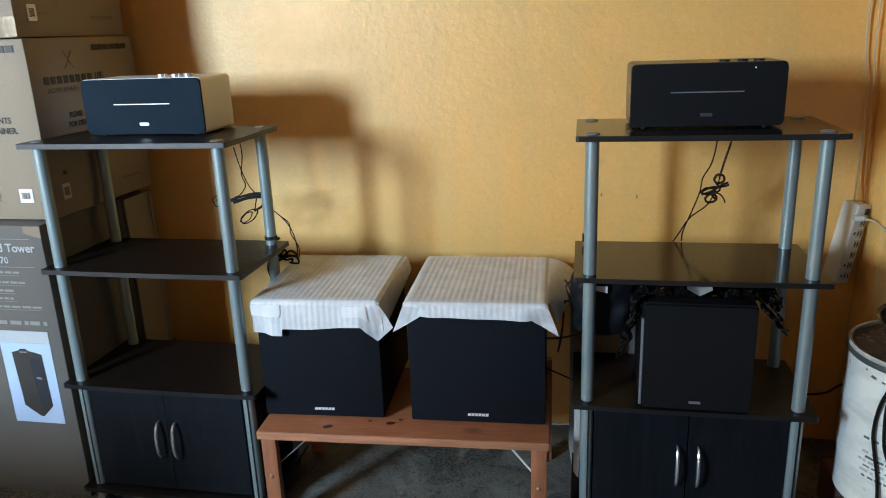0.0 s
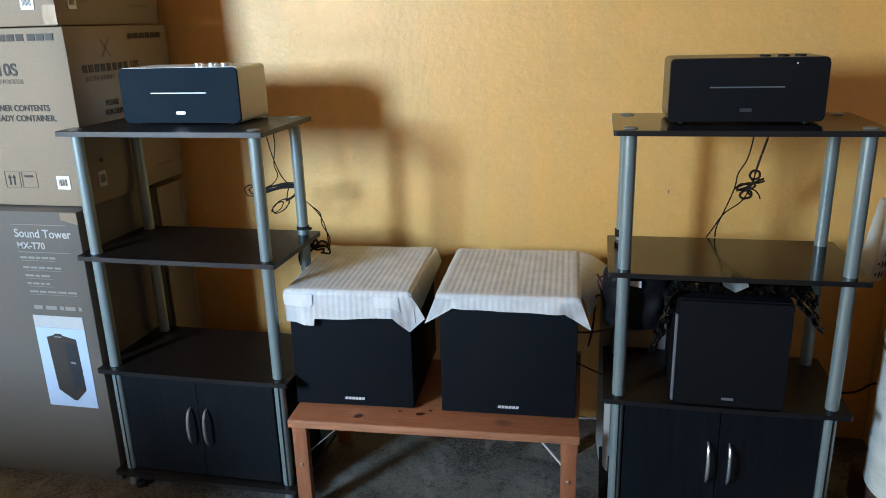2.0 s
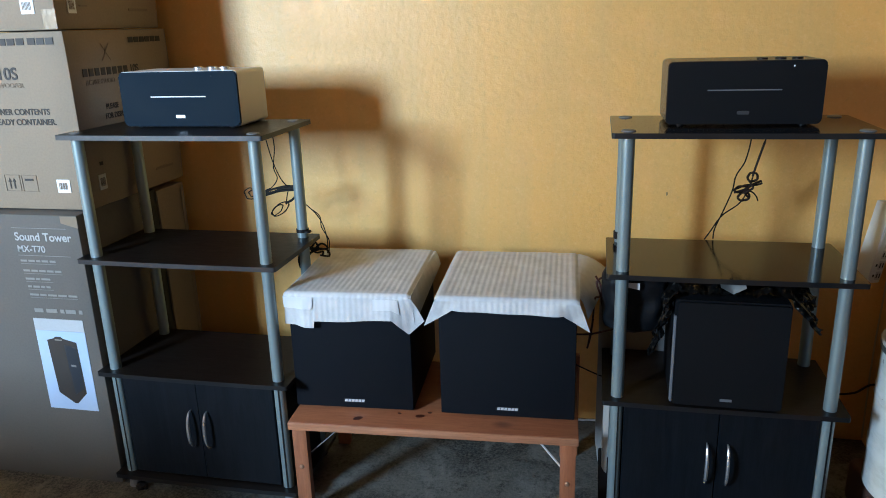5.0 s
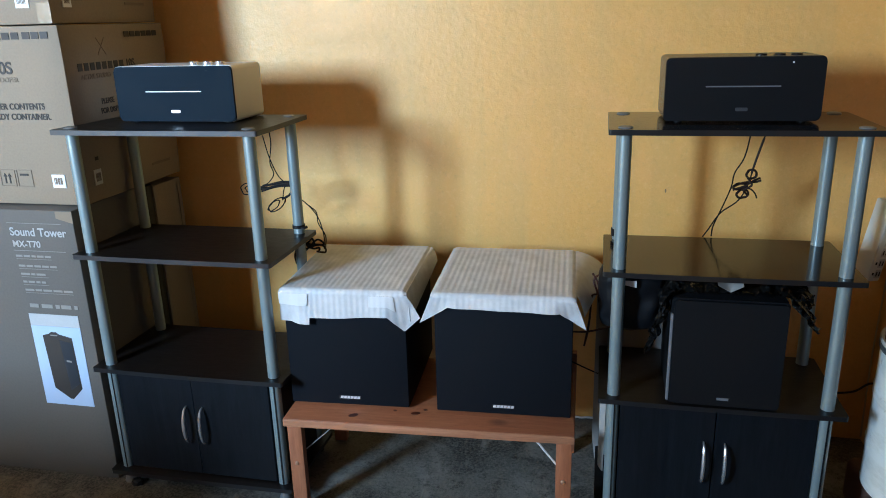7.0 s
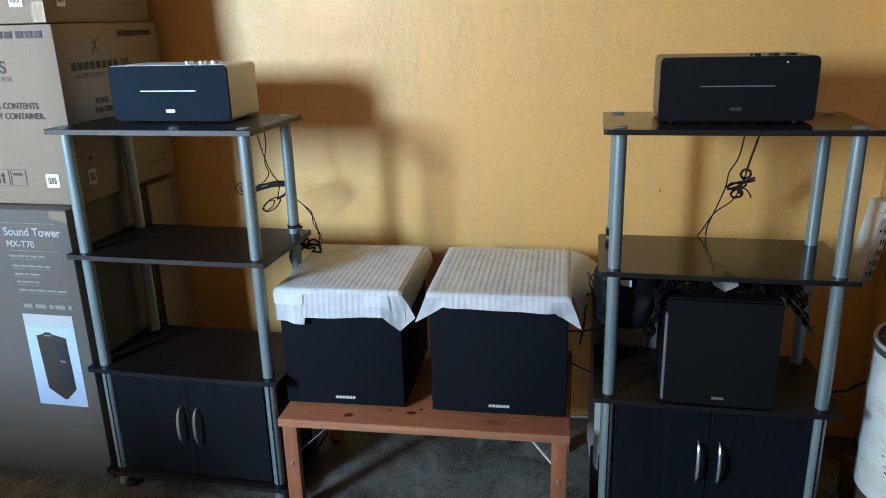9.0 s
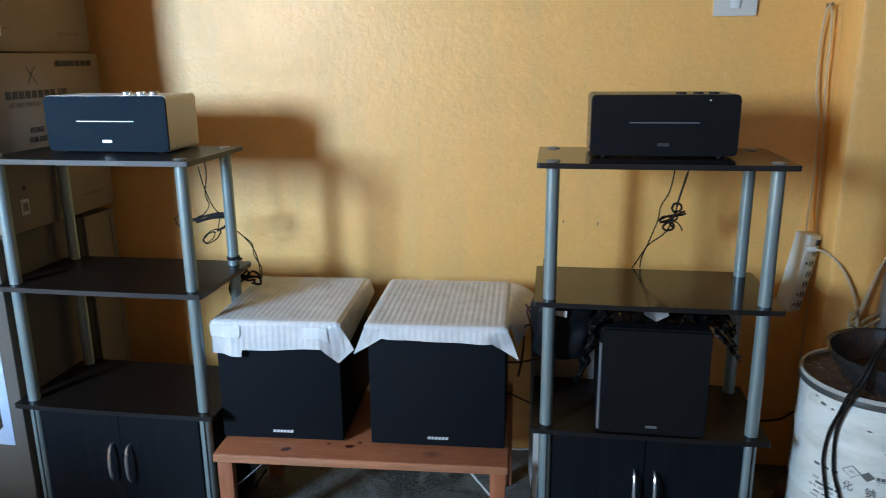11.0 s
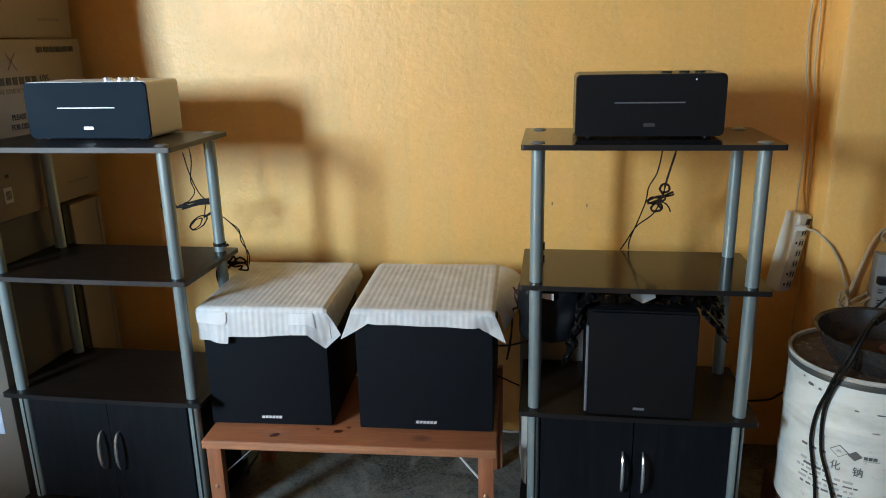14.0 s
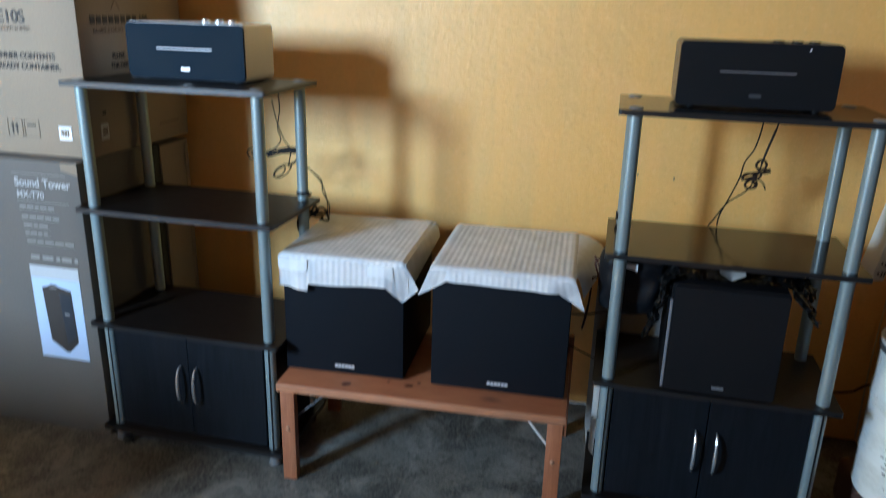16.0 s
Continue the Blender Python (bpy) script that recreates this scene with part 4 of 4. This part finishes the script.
cord("cable_bundle", "black cable bundle tied to the shelf tube", [
    [(-1.066, 2.100, 0.850), (-1.019, 2.098, 0.856), (-0.983, 2.098, 0.868), (-0.943, 2.098, 0.870)],
    [(-1.055, 2.100, 0.854), (-1.019, 2.104, 0.864), (-0.978, 2.104, 0.874), (-0.943, 2.104, 0.875)],
    [(-1.045, 2.100, 0.845), (-0.993, 2.100, 0.860), (-0.943, 2.100, 0.864)],
    [(-0.978, 2.100, 0.821), (-0.957, 2.100, 0.831), (-0.943, 2.100, 0.845)]], 0.0036, RUBBER, 5)
tie = thing("cable_tie", "black strap round the shelf tube", "strap", UL)
part("strap", lathe([(0.0164, ZM + 0.016), (0.0190, ZM + 0.016), (0.0190, ZM + 0.026), (0.0164, ZM + 0.026), (0.0164, ZM + 0.016)], 24, None, (TW, TD, 0)), BLACK, tie)
part("strap_end", sweep([(TW + 0.012, TD - 0.014, ZM + 0.021), (TW + 0.024, TD - 0.012, ZM + 0.019), (TW + 0.027, TD - 0.002, ZM + 0.021)], 0.004, 6, 5, None, 0.4), BLACK, tie)
rnd = random.Random(5)
tangle = []
for i in range(5):
    x, z = -0.872 + 0.014 * i, 0.700 + rnd.uniform(-0.012, 0.016)
    tangle.append([(-0.882, 2.02, 0.735), (-0.880, 2.02, 0.705), (x, 2.005 + rnd.uniform(0, 0.03), z), (x + rnd.uniform(-0.02, 0.03), 2.01, z + rnd.uniform(-0.02, 0.02)), (-0.860 + rnd.uniform(-0.03, 0.03), 2.015, 0.690 + rnd.uniform(-0.012, 0.012))])
tangle.append([(-0.890, 2.015, 0.722), (-0.925, 2.012, 0.700), (-0.945, 2.01, 0.695), (-0.925, 2.01, 0.688), (-0.900, 2.012, 0.694)])
tangle.append([(-0.905, 2.01, 0.690), (-0.912, 2.01, 0.665), (-0.908, 2.01, 0.640)])
cord("cable_tangle", "black cable ends tangled under the middle shelf", tangle, 0.0030, RUBBER, 6)

KNOT = plain("dark_brown_cable", (0.024, 0.011, 0.007), 0.6, vary=0.2, spec=0.25)
cord("speaker_cable", "thin black cable tied in a knot behind the dark speaker", [
    [(0.378, 2.10, 1.075), (0.376, 2.10, 1.02), (0.366, 2.10, 0.965), (0.346, 2.10, 0.925), (0.340, 2.10, 0.885), (0.322, 2.10, 0.830), (0.302, 2.10, 0.775), (0.299, 2.10, 0.745)],
    [(0.420, 2.10, 1.075), (0.412, 2.10, 1.02), (0.396, 2.10, 0.96), (0.384, 2.10, 0.900), (0.362, 2.10, 0.850), (0.318, 2.10, 0.812), (0.290, 2.10, 0.765), (0.276, 2.10, 0.742)],
    [(0.376, 2.10, 0.884), (0.392, 2.10, 0.880), (0.403, 2.10, 0.868), (0.408, 2.10, 0.856)]], 0.0019, RUBBER)
cord("cable_knot", "black power cable wound into a knotted bundle", [
    loop(0.389, 2.10, 0.922, 0.013, 0.012, 0.35, 2.1), loop(0.370, 2.098, 0.868, 0.015, 0.011, 0.25, 2.1), loop(0.362, 2.096, 0.889, 0.018, 0.008, 0.15, 1.2),
    [(0.345, 2.10, 0.878), (0.372, 2.094, 0.890), (0.395, 2.094, 0.906), (0.412, 2.10, 0.912)],
    [(0.340, 2.10, 0.884), (0.370, 2.102, 0.898), (0.400, 2.104, 0.900), (0.415, 2.10, 0.906)],
    [(0.378, 2.09, 0.915), (0.390, 2.088, 0.895), (0.372, 2.09, 0.880), (0.382, 2.098, 0.866)],
    [(0.412, 2.10, 1.02), (0.398, 2.10, 0.965), (0.389, 2.10, 0.925)]], 0.0030, KNOT)
tie = thing("cable_tie", "small black strap at the back of the glossy shelf", "strap", UR)
part("strap", lathe([(0.0164, ZM + 0.010), (0.0195, ZM + 0.010), (0.0195, ZM + 0.030), (0.0164, ZM + 0.030), (0.0164, ZM + 0.010)], 20, None, (0.0, TD, 0)), BLACK, tie)
DARK_RED = plain("dark_red_flex", (0.055, 0.016, 0.012), 0.5)
cord("thin_wires", "dark red wires hanging beside the shelf unit", [
    [(0.045, 1.97, 0.660), (0.010, 1.96, 0.668), (-0.016, 1.95, 0.655), (-0.006, 1.95, 0.615), (-0.020, 1.95, 0.606), (-0.023, 1.95, 0.560), (-0.028, 1.95, 0.500), (-0.037, 1.95, 0.455)],
    [(-0.020, 1.95, 0.672), (-0.004, 1.95, 0.640), (-0.002, 1.95, 0.600), (0.004, 1.95, 0.575)],
    [(-0.023, 1.95, 0.545), (-0.030, 1.95, 0.498), (-0.036, 1.95, 0.458)],
    [(-0.150, 2.02, 0.470), (-0.044, 1.95, 0.497), (0.020, 1.95, 0.514), (0.060, 1.97, 0.516)]], 0.0028, DARK_RED, 8, "wires")
cord("thin_wires", "thin dark wire running behind the bench", [
    [(-0.16, 2.12, 0.360), (-0.054, 2.10, 0.322), (-0.005, 2.10, 0.301), (0.06, 2.085, 0.285)]], 0.0022, RUBBER, 8, "wires")
cord("white_cord", "thin white cord lying along the wall", [
    [(-0.30, 2.335, 0.004), (-0.082, 2.340, 0.004), (-0.046, 2.338, 0.004), (-0.015, 2.343, 0.004), (0.10, 2.338, 0.004)]], 0.0038, WHITE_METAL)
cord("thin_wires", "dark wire running low along the wall", [
    [(0.55, 2.32, 0.200), (0.66, 2.31, 0.185), (0.722, 2.30, 0.187), (0.789, 2.30, 0.197), (0.839, 2.30, 0.229), (0.88, 2.20, 0.26)]], 0.0034, RUBBER, 8, "wires")

# ---- power strip on its cord ----
nail = thing("wall_nail", "bent nail in the wall holding a cord", "nail", pose(0.806, WALL_Y, 1.466))
part("shank", sweep([(0, 0.004, 0), (0, -0.020, 0.001), (0.002, -0.034, 0.008)], 0.0022, 7, 4), STEEL, nail)
part("chip", sheet(lambda u, v: (-0.004 + 0.024 * u, -0.0012 - 0.002 * math.sin(math.pi * u), -0.004 + (0.012 - 0.009 * u) * v + 0.008 * u), 6, 4, 0.0012), plain("grey_plaster_chip", (0.22, 0.17, 0.10), 0.8), nail, "chipped grey plaster patch")
cord("extension_cable", "cream power cord looped over a nail", [
    [(0.806, 2.330, 1.470), (0.797, 2.335, 1.445), (0.792, 2.338, 1.348), (0.798, 2.338, 1.223), (0.812, 2.338, 1.142), (0.816, 2.338, 0.974), (0.811, 2.330, 0.875), (0.806, 2.312, 0.815)],
    [(0.806, 2.330, 1.470), (0.814, 2.335, 1.440), (0.819, 2.338, 1.366), (0.820, 2.338, 1.251), (0.828, 2.338, 1.142), (0.836, 2.338, 0.974), (0.840, 2.338, 0.860), (0.846, 2.335, 0.790), (0.846, 2.330, 0.732), (0.842, 2.330, 0.545), (0.838, 2.335, 0.30), (0.842, 2.335, 0.02)]], 0.0026, CREAM_CORD)
ps = thing("power_strip", "ivory power strip with rows of sockets hanging on the wall", "power strip", pose(0.778, 2.322, 0.695, 0, 9.5, 0) @ pose(0, 0, 0, 0, 0, 36))
part("housing", box(-0.030, 0.026, -0.052, 0, -0.122, 0.122, 0.004), IVORY, ps)
part("face", box(-0.0265, 0.0225, -0.0535, -0.051, -0.118, 0.118, 0.001), IVORY, ps, "ivory socket face")
part("switch", box(0.002, 0.018, -0.0575, -0.053, 0.092, 0.110, 0.0015), BLACK, ps, "dark rocker switch")
for i in range(6):
    z = 0.068 - 0.033 * i
    so = part("socket", box(-0.006, 0.018, -0.0548, -0.0533, z - 0.013, z + 0.013, 0.001), plain("pale_socket", (0.46, 0.45, 0.42), 0.4), ps)
    for x in (0.000, 0.012):
        part("slot", box(x - 0.0022, x + 0.0022, -0.0556, -0.0546, z - 0.007, z + 0.007), BLACK, so)
    if i in (1, 4, 5):
        part("slot", box(-0.018, -0.011, -0.0548, -0.0533, z - 0.004, z + 0.004, 0.001), BLACK, so)
pl = thing("plug", "white plug with a cream cord pushed into the power strip", "plug", pose(0.800, 2.282, 0.775))
part("plug_body", box(-0.008, 0.022, -0.032, 0.006, -0.008, 0.008, 0.004), IVORY, pl)
part("cord", sweep([(0.020, -0.030, 0.0), (0.042, -0.055, -0.004), (0.075, -0.075, -0.035), (0.105, -0.08, -0.085), (0.125, -0.085, -0.14), (0.135, -0.09, -0.185)], 0.0036, 7, 8), CREAM_CORD, pl)

# ---- outlet box on the column ----
ob_ = thing("outlet_box", "white outlet box with red switch hanging on the column", "outlet box", pose(1.040, COL_Y - 0.003, 0.640, 0, 2.0, 0))
# White housing and its sockets, greyed to carry the shadow they stand in.
part("housing", box(-0.046, 0.046, -0.040, 0, -0.085, 0.082, 0.004), plain("shaded_white_plastic", (0.30, 0.305, 0.30), 0.5), ob_)
part("tape", box(-0.018, 0.022, -0.0412, -0.039, 0.058, 0.0832), TAPE, ob_, "strip of clear tape")
rk = part("rocker", box(-0.014, 0.018, -0.0435, -0.039, 0.028, 0.042, 0.0015), BLACK, ob_, "dark switch with a red lens")
part("lens", box(0.002, 0.014, -0.0445, -0.043, 0.031, 0.039, 0.001), plain("dark_red_lens", (0.16, 0.02, 0.02), 0.25), rk)
for r, z in enumerate((0.004, -0.026, -0.058)):
    for x in (-0.026, 0.010, 0.034):
        so = part("socket", box(x - 0.011, x + 0.011, -0.0408, -0.0395, z - 0.010, z + 0.010, 0.0005), plain("shaded_socket", (0.27, 0.268, 0.26), 0.45), ob_)
        for dz in (-0.004, 0.004):
            part("slot", box(x - 0.006, x + 0.006, -0.0416, -0.0407, z + dz - 0.0012, z + dz + 0.0012), BLACK, so)
bp = thing("plug", "black plug in the outlet box with a hanging cord", "plug", pose(1.010, COL_Y - 0.047, 0.650))
part("plug_body", box(-0.014, 0.012, -0.022, 0.003, -0.011, 0.011, 0.004), BLACK, bp)
part("cord", sweep([(0.006, -0.02, -0.004), (0.016, -0.024, -0.016), (0.012, -0.028, -0.038), (-0.008, -0.03, -0.062), (-0.03, -0.034, -0.085)], 0.0034, 7, 8), RUBBER, bp)
nail = thing("wall_nail", "nail in the column holding coiled cords", "nail", pose(1.032, COL_Y, 0.790))
part("shank", sweep([(0, 0.004, 0), (0, -0.018, 0.001), (0.001, -0.026, 0.010)], 0.0022, 7, 4), STEEL, nail)
cord("flex_cord", "cream flexible cords hanging from a nail in coils", [
    [(1.030, COL_Y - 0.012, 0.792), (1.004, COL_Y - 0.012, 0.780), (0.980, COL_Y - 0.012, 0.735), (0.960, COL_Y - 0.014, 0.670), (0.938, COL_Y - 0.018, 0.600), (0.915, COL_Y - 0.03, 0.565)],
    [(1.032, COL_Y - 0.014, 0.794), (1.008, COL_Y - 0.016, 0.789), (0.986, COL_Y - 0.016, 0.752), (0.966, COL_Y - 0.018, 0.690), (0.948, COL_Y - 0.02, 0.620), (0.930, COL_Y - 0.03, 0.575)],
    loop(1.024, COL_Y - 0.012, 0.772, 0.014, 0.018, 0.0, 1.1),
    [(1.034, COL_Y - 0.010, 0.79), (1.040, COL_Y - 0.012, 0.762), (1.036, COL_Y - 0.016, 0.730)],
    [(0.905, COL_Y - 0.03, 0.580), (0.925, COL_Y - 0.036, 0.568), (0.955, COL_Y - 0.03, 0.585), (0.985, COL_Y - 0.03, 0.606)],
    [(0.900, COL_Y - 0.05, 0.572), (0.930, COL_Y - 0.05, 0.562), (0.965, COL_Y - 0.045, 0.580), (0.990, COL_Y - 0.04, 0.594)],
    loop(0.918, COL_Y - 0.04, 0.585, 0.012, 0.024, 0.2, 1.2)], 0.0040, CREAM_CORD)

# ---- drum, bowl and what lies on them ----
DC, DR, DZ0, DZ1 = Vector((0.876, 1.871, 0)), 0.180, 0.135, 0.550
drum = thing("steel_drum", "scuffed white steel drum with rusty lid and printed marks", "drum", pose(*DC))
prof = [(0, DZ0), (DR - 0.006, DZ0), (DR, DZ0 + 0.006)]
for k in range(1, 60):
    z = DZ0 + 0.006 + (DZ1 - 0.034 - DZ0) * k / 60
    swell = sum(0.0030 * math.exp(-((z - c) / 0.006) ** 2) for c in (0.245, 0.262, 0.395, 0.412))
    prof.append((DR - 0.001 + swell, z))
prof += [(DR - 0.002, DZ1 - 0.026), (DR - 0.004, DZ1 - 0.024)]
part("shell", lathe(prof, 72), DRUM, drum)
part("clamp_ring", lathe([(DR - 0.006, DZ1 - 0.026), (DR + 0.003, DZ1 - 0.025), (DR + 0.0045, DZ1 - 0.018), (DR + 0.003, DZ1 - 0.011), (DR - 0.004, DZ1 - 0.010)], 72), CLAMP, drum, "dull dark grey clamp ring")
part("rim", lathe([(DR - 0.006, DZ1 - 0.0105), (DR + 0.002, DZ1 - 0.010), (DR + 0.004, DZ1 - 0.004), (DR, DZ1 + 0.001), (DR - 0.006, DZ1 - 0.001), (DR - 0.008, DZ1 - 0.008)], 72), RIM, drum, "worn white rolled rim")
part("lid", lathe([(DR - 0.007, DZ1 - 0.010), (DR - 0.010, DZ1 - 0.007), (DR - 0.03, DZ1 - 0.006), (0, DZ1 - 0.006)], 72), RUST, drum, "rusty recessed lid")


def wrap(ob, r):
    """Bends a flat print (x along, z up) round the drum; x is the arc from the front, to the right."""
    for v in ob.data.vertices:
        a = -math.pi / 2 + v.co.x / r
        rr = r + 0.0006 - v.co.y
        v.co = (rr * math.cos(a), rr * math.sin(a), v.co.z)
    return ob


def drum_print(outline, mat, label=""):
    bm = plate(outline, -0.0006, 0.0006)
    bmesh.ops.triangulate(bm, faces=bm.faces[:])
    return wrap(part("print", bm, mat, drum, label, 0), DR)


DINK = plain("black_drum_print", (0.15, 0.15, 0.15), 0.5)
DGREY = plain("grey_drum_print", (0.50, 0.51, 0.50), 0.6)


def arc_at(x, y):
    return (math.atan2(y - DC.y, x - DC.x) + math.pi / 2) * DR


A1, A2, A3 = arc_at(0.776, 1.714), arc_at(0.808, 1.698), arc_at(0.839, 1.689)
for a, z, s, mat in ((A1, 0.357, 0.021, DINK), (A1, 0.357, 0.0185, DRUM), (A2, 0.354, 0.016, DINK)):
    o = drum_print([(a - s, z), (a, z - s * 0.8), (a + s, z), (a, z + s * 0.8)], mat, "printed hazard diamond")
    if mat is DRUM:
        for v in o.data.vertices:
            v.co.x *= 1.004
            v.co.y *= 1.004
drum_print([(A1 - 0.006, 0.355), (A1 + 0.006, 0.355), (A1 + 0.004, 0.361), (A1 - 0.004, 0.361)], DGREY).data.transform(Matrix.Diagonal((1.006, 1.006, 1, 1)))
for k in range(3):
    drum_print([(A3 - 0.013 + 0.010 * k, 0.349), (A3 - 0.005 + 0.010 * k, 0.349), (A3 - 0.005 + 0.010 * k, 0.357), (A3 - 0.013 + 0.010 * k, 0.357)], DINK)
drum_print([(A3 - 0.013, 0.3445), (A3 + 0.022, 0.3445), (A3 + 0.022, 0.3465), (A3 - 0.013, 0.3465)], DGREY)
for words, a, z, size in (("\u5316", arc_at(0.762, 1.727) + 0.002, 0.308, 0.027), ("\u94a0", arc_at(0.803, 1.703) + 0.004, 0.303, 0.027)):
    t = lettering("print", words, size, DINK, drum, Matrix.Translation((a, -0.0004, z)) @ FACE_FRONT, 0.9, 0.0)
    wrap(t, DR)
rnd = random.Random(11)
for row, z in enumerate((0.338, 0.300, 0.288, 0.276, 0.262, 0.250, 0.236)):
    a = arc_at(0.716, 1.784) + rnd.uniform(-0.01, 0.01)
    end = arc_at(0.770, 1.722) + (0.05 if row > 2 else -0.02)
    while a < end:
        b = a + rnd.uniform(0.006, 0.022)
        drum_print([(a, z), (b, z), (b, z + 0.006), (a, z + 0.006)], DGREY if row % 2 else DINK)
        a = b + rnd.uniform(0.003, 0.012)
# scrapes through the paint
for x, y, z, w, h in ((0.718, 1.782, 0.500, 0.016, 0.006), (0.733, 1.760, 0.497, 0.009, 0.004), (0.800, 1.705, 0.470, 0.012, 0.003), (0.850, 1.693, 0.468, 0.022, 0.0025), (0.905, 1.694, 0.474, 0.030, 0.003), (0.845, 1.695, 0.420, 0.020, 0.0018), (0.708, 1.802, 0.512, 0.006, 0.003), (0.735, 1.758, 0.452, 0.010, 0.0015)):
    a = arc_at(x, y)
    drum_print([(a - w / 2, z), (a, z - h * 0.4), (a + w / 2, z - h * 0.2), (a + w * 0.4, z + h * 0.6), (a - w * 0.3, z + h)], DINK, "dark scrape in the paint")

bowl = thing("metal_bowl", "stainless steel bowl with brown residue standing on the drum", "bowl", pose(0.902, 1.835, DZ1 - 0.0055))
part("bowl_shell", lathe([(0, 0), (0.105, 0), (0.125, 0.008), (0.148, 0.045), (0.158, 0.076), (0.166, 0.080), (0.168, 0.0785), (0.160, 0.073), (0.151, 0.044), (0.128, 0.011), (0.106, 0.003), (0, 0.003)][:6] + [(0.1665, 0.0825), (0.157, 0.0785), (0.145, 0.046), (0.123, 0.011), (0.104, 0.003), (0, 0.003)], 72), BOWL_STEEL, bowl)


def lump_bm(rx, ry, rz, seed, rough=0.25, seg=3):
    bm = bmesh.new()
    bmesh.ops.create_icosphere(bm, subdivisions=seg, radius=1)
    for v in bm.verts:
        k = 1 + rough * noise.noise(v.co * 1.7 + Vector((seed, 0, 0))) + 0.4 * rough * noise.noise(v.co * 5 + Vector((0, seed, 0)))
        v.co = Vector((v.co.x * rx, v.co.y * ry, max(v.co.z, -0.55) * rz)) * k
    return bm


res = part("residue", lathe([(0, 0.012), (0.05, 0.016), (0.10, 0.012), (0.120, 0.008)], 48), DIRT, bowl, "dried brown residue")
for v in res.data.vertices:
    v.co.z += 0.010 * noise.noise((v.co.x * 30, v.co.y * 30, 2)) + 0.004
coil = thing("rope_coil", "dull red-brown coil lying in the bowl", "coil", pose(0.950, 1.830, DZ1 + 0.022))
part("coil", sweep(loop(0, 0, 0, 0.050, 0.0, 0, 0.1)[:2] + [(0.055 * math.cos(a * 0.5), 0.040 * math.sin(a * 0.5), 0.003 * math.sin(a * 1.3)) for a in range(0, 26)], 0.010, 8, 4), plain("brown_red_rope", (0.11, 0.045, 0.038), 0.6, vary=0.4, bump=0.4), coil)

cord("black_cable", "thick black cable hanging over the bowl and down the drum", [
    [(0.930, 1.860, 0.664), (0.890, 1.830, 0.668), (0.830, 1.768, 0.668), (0.790, 1.722, 0.648), (0.762, 1.706, 0.600), (0.750, 1.726, 0.548), (0.741, 1.738, 0.500), (0.729, 1.752, 0.440), (0.725, 1.757, 0.367), (0.732, 1.748, 0.308), (0.740, 1.740, 0.260), (0.744, 1.730, 0.20), (0.74, 1.70, 0.12), (0.73, 1.66, 0.007), (0.70, 1.58, 0.007)],
    [(0.925, 1.855, 0.672), (0.885, 1.824, 0.676), (0.832, 1.760, 0.674), (0.796, 1.716, 0.652), (0.770, 1.700, 0.600), (0.756, 1.720, 0.540), (0.747, 1.732, 0.500), (0.740, 1.741, 0.440), (0.744, 1.736, 0.349), (0.758, 1.723, 0.294), (0.775, 1.708, 0.230), (0.785, 1.690, 0.14), (0.79, 1.65, 0.007), (0.78, 1.56, 0.007)]], 0.0040, RUBBER)
clampth = thing("cable_clamp", "metal rod end with a black grip across the bowl", "clamp", pose(0, 0, 0))
part("rod", sweep([(0.905, 1.840, 0.670), (0.960, 1.893, 0.672), (0.985, 1.915, 0.672)], 0.0035, 8, 4), STEEL, clampth)
part("grip", sweep([(0.978, 1.908, 0.672), (1.005, 1.930, 0.676), (1.03, 1.95, 0.680)], 0.008, 8, 4), BLACK, clampth)
part("coupling", lump_bm(0.010, 0.010, 0.010, 4, 0.4, 2), STEEL, clampth).matrix_basis = pose(0.975, 1.906, 0.674)
part("sleeve", sweep([(0.838, 1.770, 0.672), (0.872, 1.806, 0.676), (0.905, 1.840, 0.672)], 0.010, 8, 4), BLACK, clampth)

# rough red-brown blocks that carry the drum
for i, (x, y, sx, sy) in enumerate(((0.745, 1.770, 0.075, 0.070), (0.895, 1.745, 0.080, 0.065), (1.015, 1.800, 0.060, 0.075), (0.800, 1.970, 0.090, 0.075), (0.960, 1.965, 0.085, 0.075))):
    st = tagged(part("stone_block", box(-sx, sx, -sy, sy, 0, DZ0 - 0.001, 0.022, 3), REDWOOD, None, "", 50), "rounded red-brown block under the drum", "block", "blocks under the drum")
    st.matrix_basis = pose(x, y, 0, 0, 0, 8 * i - 14)

# small flaws in the wall paint
for x, z, w in ((0.081, 0.819, 0.004), (0.190, 0.814, 0.004)):
    fl = tagged(part("wall_chip", lathe([(0, 0.0012), (0.7, 0.0010), (1, 0), (0, 0)], 10), plain("bare_plaster", (0.32, 0.22, 0.11), 0.8), None, ""), "small chip in the wall paint", "chip", "chips in the wall paint")
    fl.matrix_basis = Matrix.LocRotScale((x, WALL_Y, z), Euler((radians(90), 0, 0)), (w * 0.6, w * 1.6, 1))

# a small black rubber piece on the floor by the shelf foot
rub = tagged(part("rubber_piece", lump_bm(0.020, 0.012, 0.012, 3, 0.5, 3), BLACK, None, "", 60), "small black rubber piece on the floor", "rubber piece")
rub.matrix_basis = pose(-1.372, 1.722, 0.0066)
